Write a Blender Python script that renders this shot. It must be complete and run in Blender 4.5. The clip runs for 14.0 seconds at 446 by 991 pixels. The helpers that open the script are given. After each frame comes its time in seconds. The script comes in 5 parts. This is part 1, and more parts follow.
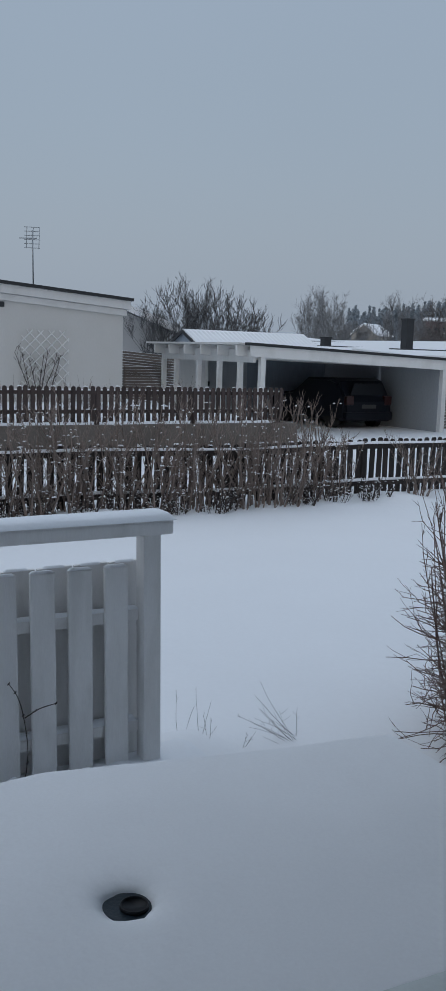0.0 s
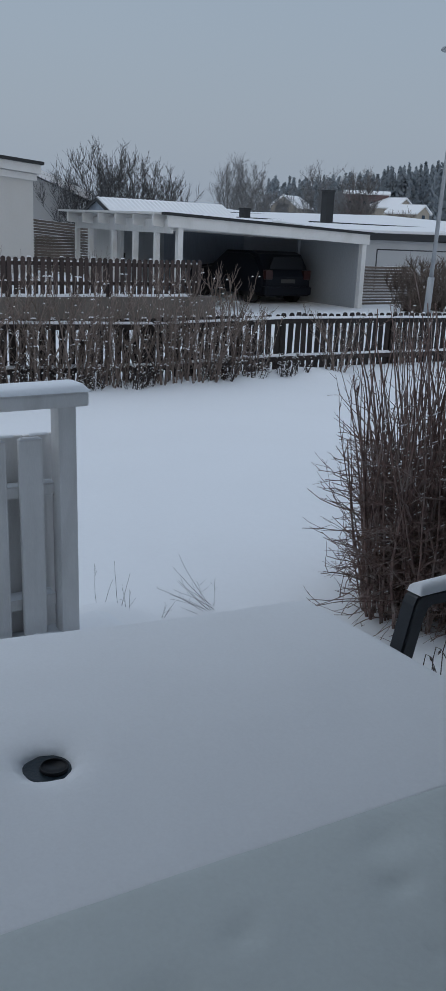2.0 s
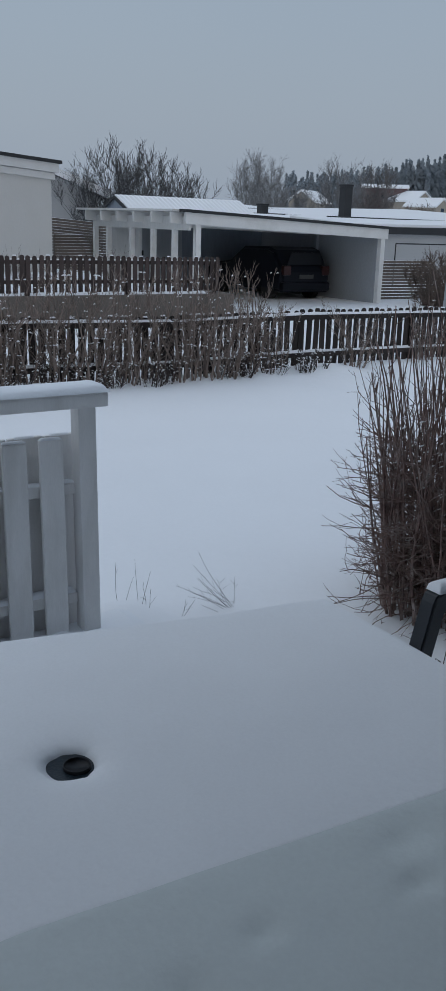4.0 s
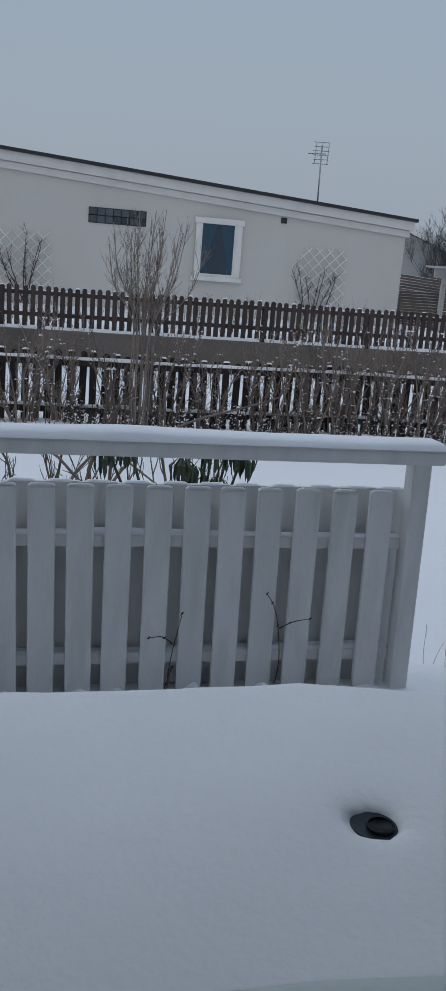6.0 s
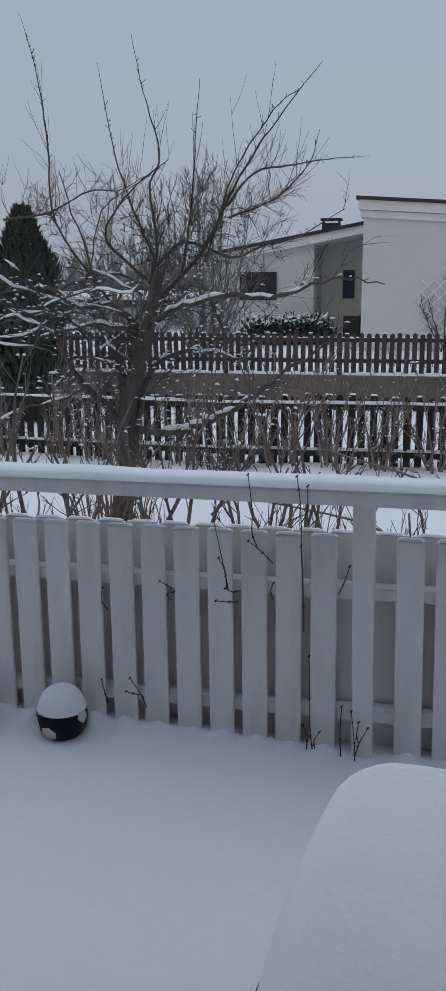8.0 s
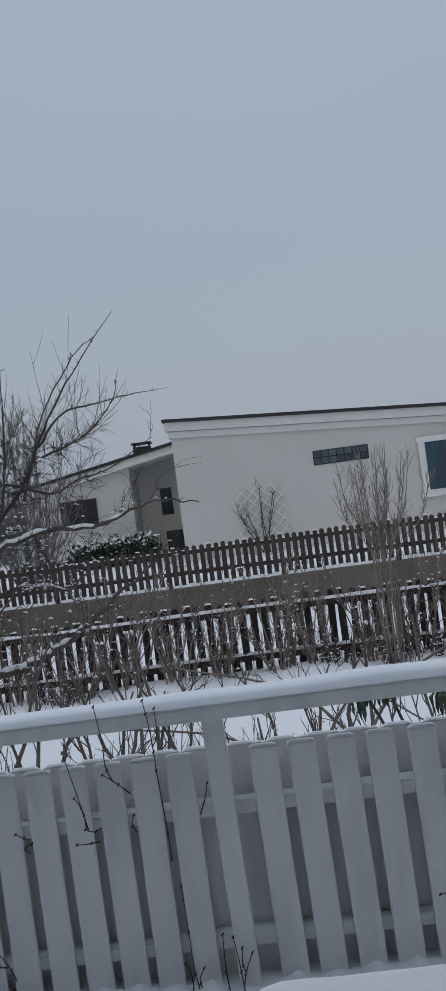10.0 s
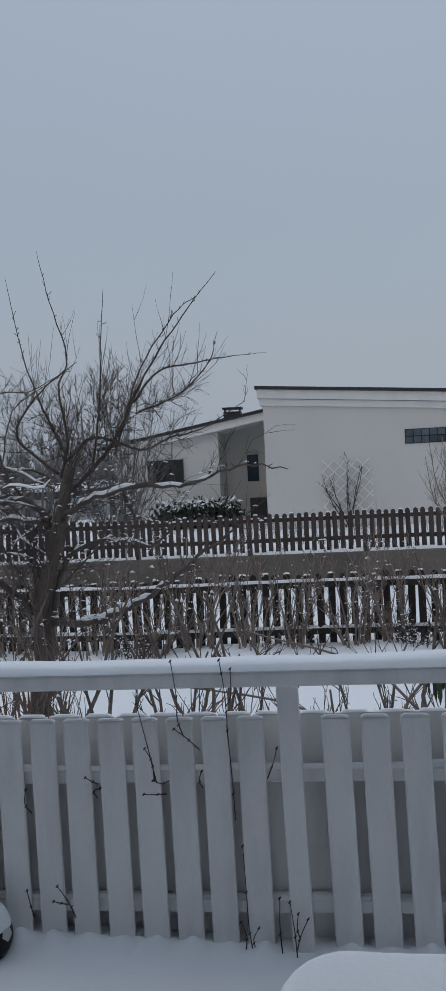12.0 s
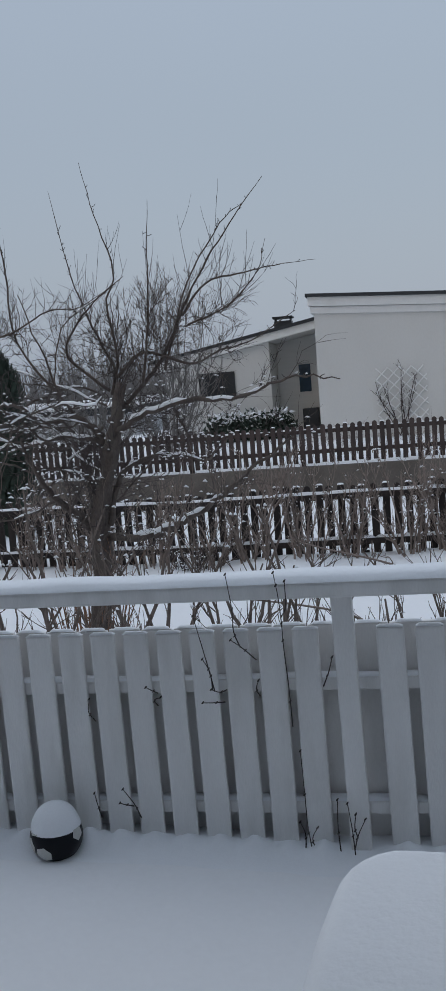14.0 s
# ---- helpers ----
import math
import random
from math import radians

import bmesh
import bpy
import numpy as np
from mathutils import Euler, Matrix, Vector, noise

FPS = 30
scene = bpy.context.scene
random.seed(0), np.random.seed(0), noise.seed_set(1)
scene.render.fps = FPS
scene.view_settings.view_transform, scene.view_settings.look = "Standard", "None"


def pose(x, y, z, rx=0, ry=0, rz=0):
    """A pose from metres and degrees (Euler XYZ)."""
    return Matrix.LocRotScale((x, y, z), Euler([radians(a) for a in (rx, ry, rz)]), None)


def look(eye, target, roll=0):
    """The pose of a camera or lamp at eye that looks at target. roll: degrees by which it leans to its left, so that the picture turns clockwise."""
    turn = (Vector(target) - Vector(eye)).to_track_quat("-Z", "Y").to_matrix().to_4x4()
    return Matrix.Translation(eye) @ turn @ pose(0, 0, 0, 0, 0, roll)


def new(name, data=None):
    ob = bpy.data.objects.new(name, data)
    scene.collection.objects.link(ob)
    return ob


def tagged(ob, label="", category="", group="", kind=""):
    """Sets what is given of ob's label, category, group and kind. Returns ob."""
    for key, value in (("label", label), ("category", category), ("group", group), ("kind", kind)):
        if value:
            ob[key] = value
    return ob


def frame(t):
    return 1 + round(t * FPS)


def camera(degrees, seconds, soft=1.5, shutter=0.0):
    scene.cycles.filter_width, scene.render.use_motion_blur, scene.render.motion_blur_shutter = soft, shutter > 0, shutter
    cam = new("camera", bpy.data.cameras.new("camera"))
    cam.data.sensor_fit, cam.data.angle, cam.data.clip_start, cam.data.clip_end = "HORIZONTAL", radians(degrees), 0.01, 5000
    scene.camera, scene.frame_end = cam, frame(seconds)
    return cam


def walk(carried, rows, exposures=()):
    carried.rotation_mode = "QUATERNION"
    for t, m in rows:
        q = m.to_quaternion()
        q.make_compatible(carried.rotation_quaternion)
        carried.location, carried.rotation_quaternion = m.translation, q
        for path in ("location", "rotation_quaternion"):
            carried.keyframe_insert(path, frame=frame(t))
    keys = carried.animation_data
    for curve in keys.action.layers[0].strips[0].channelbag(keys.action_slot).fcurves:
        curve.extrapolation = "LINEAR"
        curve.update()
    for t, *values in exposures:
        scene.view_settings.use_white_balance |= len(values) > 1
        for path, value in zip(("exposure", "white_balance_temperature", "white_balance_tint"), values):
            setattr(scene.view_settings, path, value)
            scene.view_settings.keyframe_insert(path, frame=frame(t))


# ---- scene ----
cam = camera(27.23, 14.0, 1.1)
PATH = [
    (0.0, pose(-0.000, 0.000, 1.600, 81.19, -1.72, -28.98)),
    (0.5, pose(0.002, -0.009, 1.599, 81.04, -1.90, -31.32)),
    (1.0, pose(-0.002, -0.010, 1.599, 80.95, -2.09, -31.53)),
    (1.5, pose(-0.001, -0.014, 1.602, 79.88, -2.52, -32.55)),
    (2.0, pose(0.019, 0.023, 1.573, 73.78, -2.59, -33.98)),
    (2.5, pose(0.017, 0.019, 1.577, 73.41, -2.61, -34.28)),
    (3.0, pose(0.019, 0.019, 1.578, 73.22, -2.42, -34.47)),
    (3.5, pose(0.017, 0.017, 1.579, 73.28, -2.45, -34.58)),
    (4.0, pose(0.013, 0.012, 1.587, 73.50, -1.88, -32.91)),
    (4.2, pose(0.001, 0.008, 1.596, 73.65, -0.65, -28.53)),
    (4.6, pose(-0.010, 0.015, 1.600, 74.20, -2.00, -22.70)),
    (5.2, pose(-0.030, 0.020, 1.595, 75.00, -3.60, -15.70)),
    (5.8, pose(-0.045, 0.025, 1.590, 75.50, -4.30, -12.60)),
    (6.3, pose(-0.042, 0.042, 1.590, 75.69, -4.44, -11.70)),
    (6.5, pose(-0.036, 0.055, 1.587, 75.56, -4.09, -9.85)),
    (6.7, pose(-0.040, 0.069, 1.580, 75.17, -2.80, -3.59)),
    (7.0, pose(-0.048, 0.083, 1.614, 76.18, -0.47, 6.28)),
    (7.2, pose(-0.077, 0.074, 1.620, 77.72, -0.17, 10.50)),
    (7.6, pose(-0.020, 0.110, 1.610, 77.40, 0.20, 13.00)),
    (8.3, pose(-0.020, 0.105, 1.605, 77.80, 0.60, 12.40)),
    (8.9, pose(-0.015, 0.095, 1.600, 77.80, 0.60, 7.40)),
    (9.3, pose(-0.026, 0.058, 1.604, 79.28, 1.04, 5.74)),
    (9.5, pose(-0.020, 0.040, 1.625, 82.85, 2.95, 6.01)),
    (10.0, pose(0.007, 0.007, 1.641, 90.27, 7.55, 1.87)),
    (10.5, pose(-0.002, 0.006, 1.641, 89.26, 6.35, 0.45)),
    (11.0, pose(-0.006, 0.017, 1.636, 88.97, 5.45, 0.07)),
    (11.5, pose(-0.004, 0.016, 1.636, 88.38, 5.30, -0.22)),
    (12.0, pose(-0.021, 0.031, 1.626, 88.79, 2.88, 7.18)),
    (12.5, pose(-0.025, 0.033, 1.630, 87.60, 1.71, 6.58)),
    (13.0, pose(-0.033, 0.052, 1.617, 84.27, 1.36, 10.53)),
    (13.5, pose(-0.005, 0.055, 1.624, 84.03, 2.97, 11.65)),
    (14.0, pose(-0.014, 0.037, 1.633, 83.52, 4.53, 10.41)),
]
walk(cam, PATH, [(0.0, 0.0, 6400, 8.3), (4.2, 0.0, 6400, 8.3), (6.5, 0.03, 6550, 9), (7.0, 0.16, 6600, 9.5), (9.3, 0.14, 6650, 10.5), (10.5, 0.06, 6680, 10), (12.5, 0.07, 6680, 10), (13.0, 0.16, 6680, 10), (13.5, 0.18, 6680, 10), (14.0, 0.18, 6680, 10)])
# ---- sky and light: a heavy overcast, brighter overhead ----
world = bpy.data.worlds.new("overcast")
scene.world = world
world.use_nodes = True
wn, wl = world.node_tree.nodes, world.node_tree.links
wn.clear()
w_out = wn.new("ShaderNodeOutputWorld")
w_bg = wn.new("ShaderNodeBackground")
w_sky = wn.new("ShaderNodeTexSky")
w_sky.sky_type = 'NISHITA'
w_sky.sun_disc = False
w_sky.sun_elevation, w_sky.sun_rotation = radians(28), radians(200)
w_sky.air_density, w_sky.dust_density, w_sky.ozone_density = 2.0, 6.0, 2.0
w_co = wn.new("ShaderNodeTexCoord")
w_sep = wn.new("ShaderNodeSeparateXYZ")
w_ramp = wn.new("ShaderNodeValToRGB")
w_ramp.color_ramp.interpolation = 'EASE'
SKY = ((0.0, (0.300, 0.350, 0.424)), (0.25, (0.283, 0.342, 0.430)), (0.55, (0.31, 0.375, 0.48)), (1.0, (0.46, 0.555, 0.70)))
for k, (p, c) in enumerate(SKY):
    el = w_ramp.color_ramp.elements[k] if k < 2 else w_ramp.color_ramp.elements.new(p)
    el.position, el.color = p, (*c, 1)
w_mul = wn.new("ShaderNodeMix")
w_mul.data_type, w_mul.blend_type = 'RGBA', 'ADD'
w_mul.inputs["Factor"].default_value = 0.012
w_noise = wn.new("ShaderNodeTexNoise")
w_noise.inputs["Scale"].default_value, w_noise.inputs["Detail"].default_value = 1.6, 3
w_soft = wn.new("ShaderNodeMapRange")
w_soft.inputs["To Min"].default_value, w_soft.inputs["To Max"].default_value = 0.96, 1.04
wl.new(w_co.outputs["Generated"], w_sep.inputs[0])
wl.new(w_co.outputs["Generated"], w_noise.inputs["Vector"])
wl.new(w_noise.outputs[0], w_soft.inputs["Value"])
wl.new(w_sep.outputs["Z"], w_ramp.inputs[0])
wl.new(w_ramp.outputs[0], w_mul.inputs["A"])
wl.new(w_sky.outputs[0], w_mul.inputs["B"])
wl.new(w_mul.outputs["Result"], w_bg.inputs["Color"])
wl.new(w_soft.outputs[0], w_bg.inputs["Strength"])
wl.new(w_bg.outputs[0], w_out.inputs[0])

sun = new("sun", bpy.data.lights.new("sun", 'SUN'))
sun.data.energy, sun.data.angle, sun.data.color = 0.4, radians(70), (1.0, 0.97, 0.93)
sun.matrix_world = look((-20, 30, 40), (0, 5, 0))


# ---- materials ----
def mat(name, base, rough=0.6, vary=0.15, scale=6.0, fine=60.0, bump=0.15, bump_scale=None, metal=0.0, dirt=None,
        dirt_amount=0.0, dirt_scale=3.0, stretch=(1, 1, 1), piece=0.0, dist=0.01, spec=0.4):
    """A two-scale procedural surface: broad stains, fine grain, relief, and an optional second colour."""
    m = bpy.data.materials.new(name)
    m.use_nodes = True
    n, l = m.node_tree.nodes, m.node_tree.links
    b = n["Principled BSDF"]
    mp = n.new("ShaderNodeMapping")
    mp.inputs["Scale"].default_value = stretch
    geo = n.new("ShaderNodeNewGeometry")
    l.new(geo.outputs["Position"], mp.inputs[0])
    big = n.new("ShaderNodeTexNoise")
    big.inputs["Scale"].default_value, big.inputs["Detail"].default_value = scale, 5
    small = n.new("ShaderNodeTexNoise")
    small.inputs["Scale"].default_value, small.inputs["Detail"].default_value = fine, 4
    l.new(mp.outputs[0], big.inputs["Vector"])
    l.new(mp.outputs[0], small.inputs["Vector"])
    add = n.new("ShaderNodeMath")
    add.operation = 'ADD'
    l.new(big.outputs[0], add.inputs[0])
    l.new(small.outputs[0], add.inputs[1])
    rng = n.new("ShaderNodeMapRange")
    rng.inputs["From Min"].default_value, rng.inputs["From Max"].default_value = 0.6, 1.4
    rng.inputs["To Min"].default_value, rng.inputs["To Max"].default_value = 1 - vary, 1 + vary
    l.new(add.outputs[0], rng.inputs["Value"])
    hsv = n.new("ShaderNodeHueSaturation")
    l.new(rng.outputs[0], hsv.inputs["Value"])
    hsv.inputs["Color"].default_value = (*base, 1)
    last = hsv.outputs[0]
    if piece:
        info = n.new("ShaderNodeObjectInfo")
        pr = n.new("ShaderNodeMapRange")
        pr.inputs["To Min"].default_value, pr.inputs["To Max"].default_value = 1 - piece, 1 + piece
        l.new(info.outputs["Random"], pr.inputs["Value"])
        h2 = n.new("ShaderNodeHueSaturation")
        l.new(pr.outputs[0], h2.inputs["Value"])
        l.new(last, h2.inputs["Color"])
        last = h2.outputs[0]
    if dirt:
        dn = n.new("ShaderNodeTexNoise")
        dn.inputs["Scale"].default_value, dn.inputs["Detail"].default_value = dirt_scale, 7
        l.new(mp.outputs[0], dn.inputs["Vector"])
        dr = n.new("ShaderNodeMapRange")
        dr.inputs["From Min"].default_value, dr.inputs["From Max"].default_value = 0.48, 0.68
        dr.inputs["To Max"].default_value = dirt_amount
        l.new(dn.outputs[0], dr.inputs["Value"])
        mx = n.new("ShaderNodeMix")
        mx.data_type = 'RGBA'
        l.new(dr.outputs[0], mx.inputs["Factor"])
        l.new(last, mx.inputs["A"])
        mx.inputs["B"].default_value = (*dirt, 1)
        last = mx.outputs["Result"]
    l.new(last, b.inputs["Base Color"])
    b.inputs["Roughness"].default_value, b.inputs["Metallic"].default_value = rough, metal
    b.inputs["Specular IOR Level"].default_value = spec
    if bump:
        bn = n.new("ShaderNodeTexNoise")
        bn.inputs["Scale"].default_value, bn.inputs["Detail"].default_value = bump_scale or fine, 6
        l.new(mp.outputs[0], bn.inputs["Vector"])
        bp = n.new("ShaderNodeBump")
        bp.inputs["Strength"].default_value, bp.inputs["Distance"].default_value = bump, dist
        l.new(bn.outputs[0], bp.inputs["Height"])
        l.new(bp.outputs[0], b.inputs["Normal"])
    return m


SNOW = mat("snow", (0.86, 0.87, 0.89), 0.75, 0.02, 0.9, 40, 0.35, 9, dist=0.02, spec=0.2)
SNOW_NEAR = mat("powder_snow", (0.85, 0.87, 0.90), 0.75, 0.03, 3, 160, 0.34, 48, dist=0.007, spec=0.2)
WHITE = mat("white_fence_paint", (0.83, 0.82, 0.81), 0.55, 0.05, 5, 90, 0.25, 70, dirt=(0.46, 0.45, 0.42), dirt_amount=0.26,
            dirt_scale=4, stretch=(3, 3, 0.6), piece=0.05, dist=0.004)
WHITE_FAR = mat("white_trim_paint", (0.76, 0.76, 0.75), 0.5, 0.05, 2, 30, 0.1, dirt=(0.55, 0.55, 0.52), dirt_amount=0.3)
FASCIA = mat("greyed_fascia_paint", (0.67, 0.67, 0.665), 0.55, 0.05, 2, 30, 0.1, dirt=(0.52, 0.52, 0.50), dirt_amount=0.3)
PLASTER = mat("cream_plaster", (0.59, 0.585, 0.57), 0.85, 0.04, 0.7, 25, 0.25, 40, dirt=(0.51, 0.50, 0.47), dirt_amount=0.35,
              dirt_scale=0.6, stretch=(1, 1, 0.6), dist=0.01)
BEIGE = mat("beige_board", (0.65, 0.645, 0.63), 0.8, 0.06, 1.5, 30, 0.2, stretch=(1, 1, 8))
PICKET = mat("dark_stained_picket", (0.032, 0.025, 0.023), 0.75, 0.35, 8, 80, 0.4, stretch=(3, 3, 0.5), piece=0.35)
BROWN = mat("brown_stained_picket", (0.058, 0.042, 0.039), 0.75, 0.3, 6, 70, 0.4, stretch=(3, 3, 0.5), piece=0.3)
CONCRETE = mat("old_concrete", (0.14, 0.122, 0.108), 0.9, 0.2, 1.2, 30, 0.4, dirt=(0.08, 0.07, 0.06), dirt_amount=0.6, dirt_scale=1.5)
FELT = mat("black_roof_felt", (0.03, 0.032, 0.035), 0.7, 0.2, 3, 40, 0.2)
GLASS = mat("dark_window_glass", (0.025, 0.045, 0.07), 0.08, 0.1, 1, 10, 0.0, spec=0.6)
DARK = mat("dark_grey_plastic", (0.03, 0.034, 0.04), 0.45, 0.1, 10, 120, 0.1)
BARK = mat("grey_brown_bark", (0.100, 0.080, 0.070), 0.9, 0.45, 12, 90, 0.9, stretch=(1, 1, 0.4), dirt=(0.165, 0.15, 0.13), dirt_amount=0.5, dirt_scale=9)
TWIG = mat("brown_twig", (0.075, 0.060, 0.056), 0.85, 0.35, 3, 40, 0.0)
TWIG_PALE = mat("tan_hedge_twig", (0.235, 0.187, 0.162), 0.85, 0.35, 3, 40, 0.0)
TWIG_VASE = mat("tan_grey_stem", (0.235, 0.195, 0.170), 0.85, 0.4, 5, 40, 0.0)
TWIG_MID = mat("grey_brown_stem", (0.155, 0.122, 0.105), 0.85, 0.4, 5, 40, 0.0)
STEEL = mat("galvanised_steel", (0.36, 0.38, 0.40), 0.5, 0.1, 4, 50, 0.05, metal=0.5)


# ---- builders ----
def bm_box(bm, x0, y0, z0, x1, y1, z1, bevel=0.0):
    r = bmesh.ops.create_cube(bm, size=1.0)
    for v in r["verts"]:
        v.co = Vector(((x0 + x1) / 2 + v.co.x * (x1 - x0), (y0 + y1) / 2 + v.co.y * (y1 - y0), (z0 + z1) / 2 + v.co.z * (z1 - z0)))
    if bevel:
        es = list({e for v in r["verts"] for e in v.link_edges})
        bmesh.ops.bevel(bm, geom=es, offset=bevel, segments=2, affect='EDGES', profile=0.6)
    return bm


def box(x0, y0, z0, x1, y1, z1, bevel=0.0):
    return bm_box(bmesh.new(), x0, y0, z0, x1, y1, z1, bevel)


def prism(outline, depth, axis="y", at=0.0):
    """A flat outline given in the plane across axis, drawn out by depth."""
    bm = bmesh.new()
    make = {"y": lambda a, b: (a, at, b), "x": lambda a, b: (at, a, b), "z": lambda a, b: (a, b, at)}[axis]
    push = {"y": (0, depth, 0), "x": (depth, 0, 0), "z": (0, 0, depth)}[axis]
    f = bm.faces.new([bm.verts.new(make(a, b)) for a, b in outline])
    r = bmesh.ops.extrude_face_region(bm, geom=[f])
    bmesh.ops.translate(bm, vec=push, verts=[v for v in r["geom"] if isinstance(v, bmesh.types.BMVert)])
    bmesh.ops.recalc_face_normals(bm, faces=bm.faces[:])
    return bm


def mesh_of(name, bm, material, smooth=False):
    me = bpy.data.meshes.new(name)
    bm.to_mesh(me)
    bm.free()
    me.materials.append(material)
    if smooth:
        me.polygons.foreach_set("use_smooth", [True] * len(me.polygons))
    return me


def part(name, bm, material, parent, label="", smooth=False):
    ob = new(name, bm if isinstance(bm, bpy.types.Mesh) else mesh_of(name, bm, material, smooth))
    ob.parent = parent
    if label:
        ob["label"] = label
    return ob


def piece(name, me, parent, x=0, y=0, z=0, rx=0, ry=0, rz=0):
    ob = new(name, me)
    ob.parent = parent
    ob.matrix_basis = pose(x, y, z, rx, ry, rz)
    return ob


def thing(name, label, category, group="", kind="", at=(0, 0, 0)):
    ob = new(name)
    ob.location = at
    return tagged(ob, label, category, group, kind)


def solid(name, bm, material, label, category, group="", kind="", smooth=False):
    return tagged(new(name, mesh_of(name, bm, material, smooth)), label, category, group, kind)


def mesh_arrays(name, verts, faces, material, smooth=True):
    me = bpy.data.meshes.new(name)
    me.from_pydata(verts, [], faces)
    me.materials.append(material)
    if smooth:
        me.polygons.foreach_set("use_smooth", [True] * len(me.polygons))
    me.update()
    return me


def tube(vs, fs, pts, radii, sides=5):
    """Adds a tapered tube along pts to the lists vs and fs."""
    base = len(vs)
    pts = [Vector(p) for p in pts]
    for i, p in enumerate(pts):
        d = (pts[min(i + 1, len(pts) - 1)] - pts[max(i - 1, 0)])
        d = d.normalized() if d.length > 1e-6 else Vector((0, 0, 1))
        a = d.cross(Vector((0.3, 0.95, 0.1)) if abs(d.y) < 0.9 else Vector((1, 0, 0))).normalized()
        b = d.cross(a)
        for k in range(sides):
            w = 2 * math.pi * k / sides
            vs.append(tuple(p + (a * math.cos(w) + b * math.sin(w)) * radii[i]))
    for i in range(len(pts) - 1):
        for k in range(sides):
            k2 = (k + 1) % sides
            fs.append((base + i * sides + k, base + i * sides + k2, base + (i + 1) * sides + k2, base + (i + 1) * sides + k))
    fs.append(tuple(base + k for k in range(sides))[::-1])
    fs.append(tuple(base + (len(pts) - 1) * sides + k for k in range(sides)))


def snow_loaf(x0, y0, x1, y1, z0, thick, r=0.05, seed=0, nx=24, ny=10, wobble=0.006, droop=0.0):
    """A rounded slab of lying snow."""
    vs, fs = [], []
    for j in range(ny + 1):
        for i in range(nx + 1):
            u, v = i / nx, j / ny
            x, y = x0 + (x1 - x0) * u, y0 + (y1 - y0) * v
            e = min(x - x0, x1 - x, y - y0, y1 - y)
            h = 1.0 if e >= r else math.sqrt(max(0.0, 1 - (1 - e / r) ** 2))
            k = noise.noise(Vector((x * 4 + seed, y * 4, 0))) * wobble + noise.noise(Vector((x * 1.3, y * 1.3, seed))) * wobble * 1.5
            vs.append((x, y, z0 + (thick + k) * h - droop * (1 - h)))
    top = len(vs)
    for j in range(ny):
        for i in range(nx):
            a = j * (nx + 1) + i
            fs.append((a, a + 1, a + nx + 2, a + nx + 1))
    vs += [(x0, y0, z0 - droop), (x1, y0, z0 - droop), (x1, y1, z0 - droop), (x0, y1, z0 - droop)]
    fs.append((top, top + 3, top + 2, top + 1))
    return vs, fs


def smooth_line(pts, m=4):
    """Points along a smooth curve through pts."""
    p = [Vector(q) for q in pts]
    p = [p[0] * 2 - p[1]] + p + [p[-1] * 2 - p[-2]]
    out = []
    for i in range(1, len(p) - 2):
        for k in range(m):
            t = k / m
            a, b, c, d = p[i - 1], p[i], p[i + 1], p[i + 2]
            out.append(0.5 * ((2 * b) + (c - a) * t + (2 * a - 5 * b + 4 * c - d) * t * t + (3 * b - a - 3 * c + d) * t ** 3))
    return out + [p[-2]]


# ---- ground: one sheet of snow, deck level near by, the garden a step lower ----
def ease(a, b, t):
    t = min(1.0, max(0.0, (t - a) / (b - a)))
    return t * t * (3 - 2 * t)


def banked(x):
    """Snow banked against the railing towards its far end."""
    return 0.036 * (1 - ease(-1.2, -0.15, x))


def ground_z(x, y):
    low = max(ease(3.2, 4.2, y), ease(2.35, 3.2, x), ease(1.56, 2.3, x) * ease(1.75, 2.5, y))
    z = -0.36 * low - 0.04 * ease(5, 10, y) - 0.08 * ease(9, 16, x) * ease(8, 14, y)
    z += 0.012 * noise.noise(Vector((x * 0.8, y * 0.8, 3))) * ease(3.0, 4.5, y)
    z += 0.05 * noise.noise(Vector((x * 0.25, y * 0.25, 1))) * ease(4.0, 8, y)
    z += 0.10 * math.exp(-((y - 10.3) / 0.5) ** 2) * max(0, noise.noise(Vector((x * 1.1, 5, 0))) + 0.25)
    z += banked(x) * ease(1.9, 3.0, y) * (1 - ease(3.25, 3.7, y))
    if y > 40:
        z -= 1.2 * ease(40, 90, y)
    return z


def spread(lo, hi, near_lo, near_hi, step, grow=1.25):
    out = list(np.arange(near_lo, near_hi + 1e-6, step))
    s, v = step, near_hi
    while v < hi:
        s *= grow
        v += s
        out.append(min(v, hi))
    s, v = step, near_lo
    while v > lo:
        s *= grow
        v -= s
        out.insert(0, max(v, lo))
    return out


gx = spread(-900, 900, -6, 9, 0.14)
gy = spread(-60, 1500, 0, 12, 0.14)
gv = [(x, y, ground_z(x, y)) for y in gy for x in gx]
gf = [(j * len(gx) + i, j * len(gx) + i + 1, (j + 1) * len(gx) + i + 1, (j + 1) * len(gx) + i)
      for j in range(len(gy) - 1) for i in range(len(gx) - 1)]
tagged(new("ground", mesh_arrays("ground", gv, gf, SNOW)), "untouched white snow over deck, lawn and lane", "ground", kind="structure")

DECKWOOD = mat("grey_foot_shade_timber", (0.30, 0.30, 0.29), 0.8, 0.3, 5, 60, 0.3, stretch=(0.5, 3, 3))

# cool grey, so the unseen wall throws cool light back on the deck
GREYBOARD = mat("cool_grey_board", (0.30, 0.33, 0.36), 0.8, 0.1, 2, 30, 0.2, stretch=(6, 6, 1))

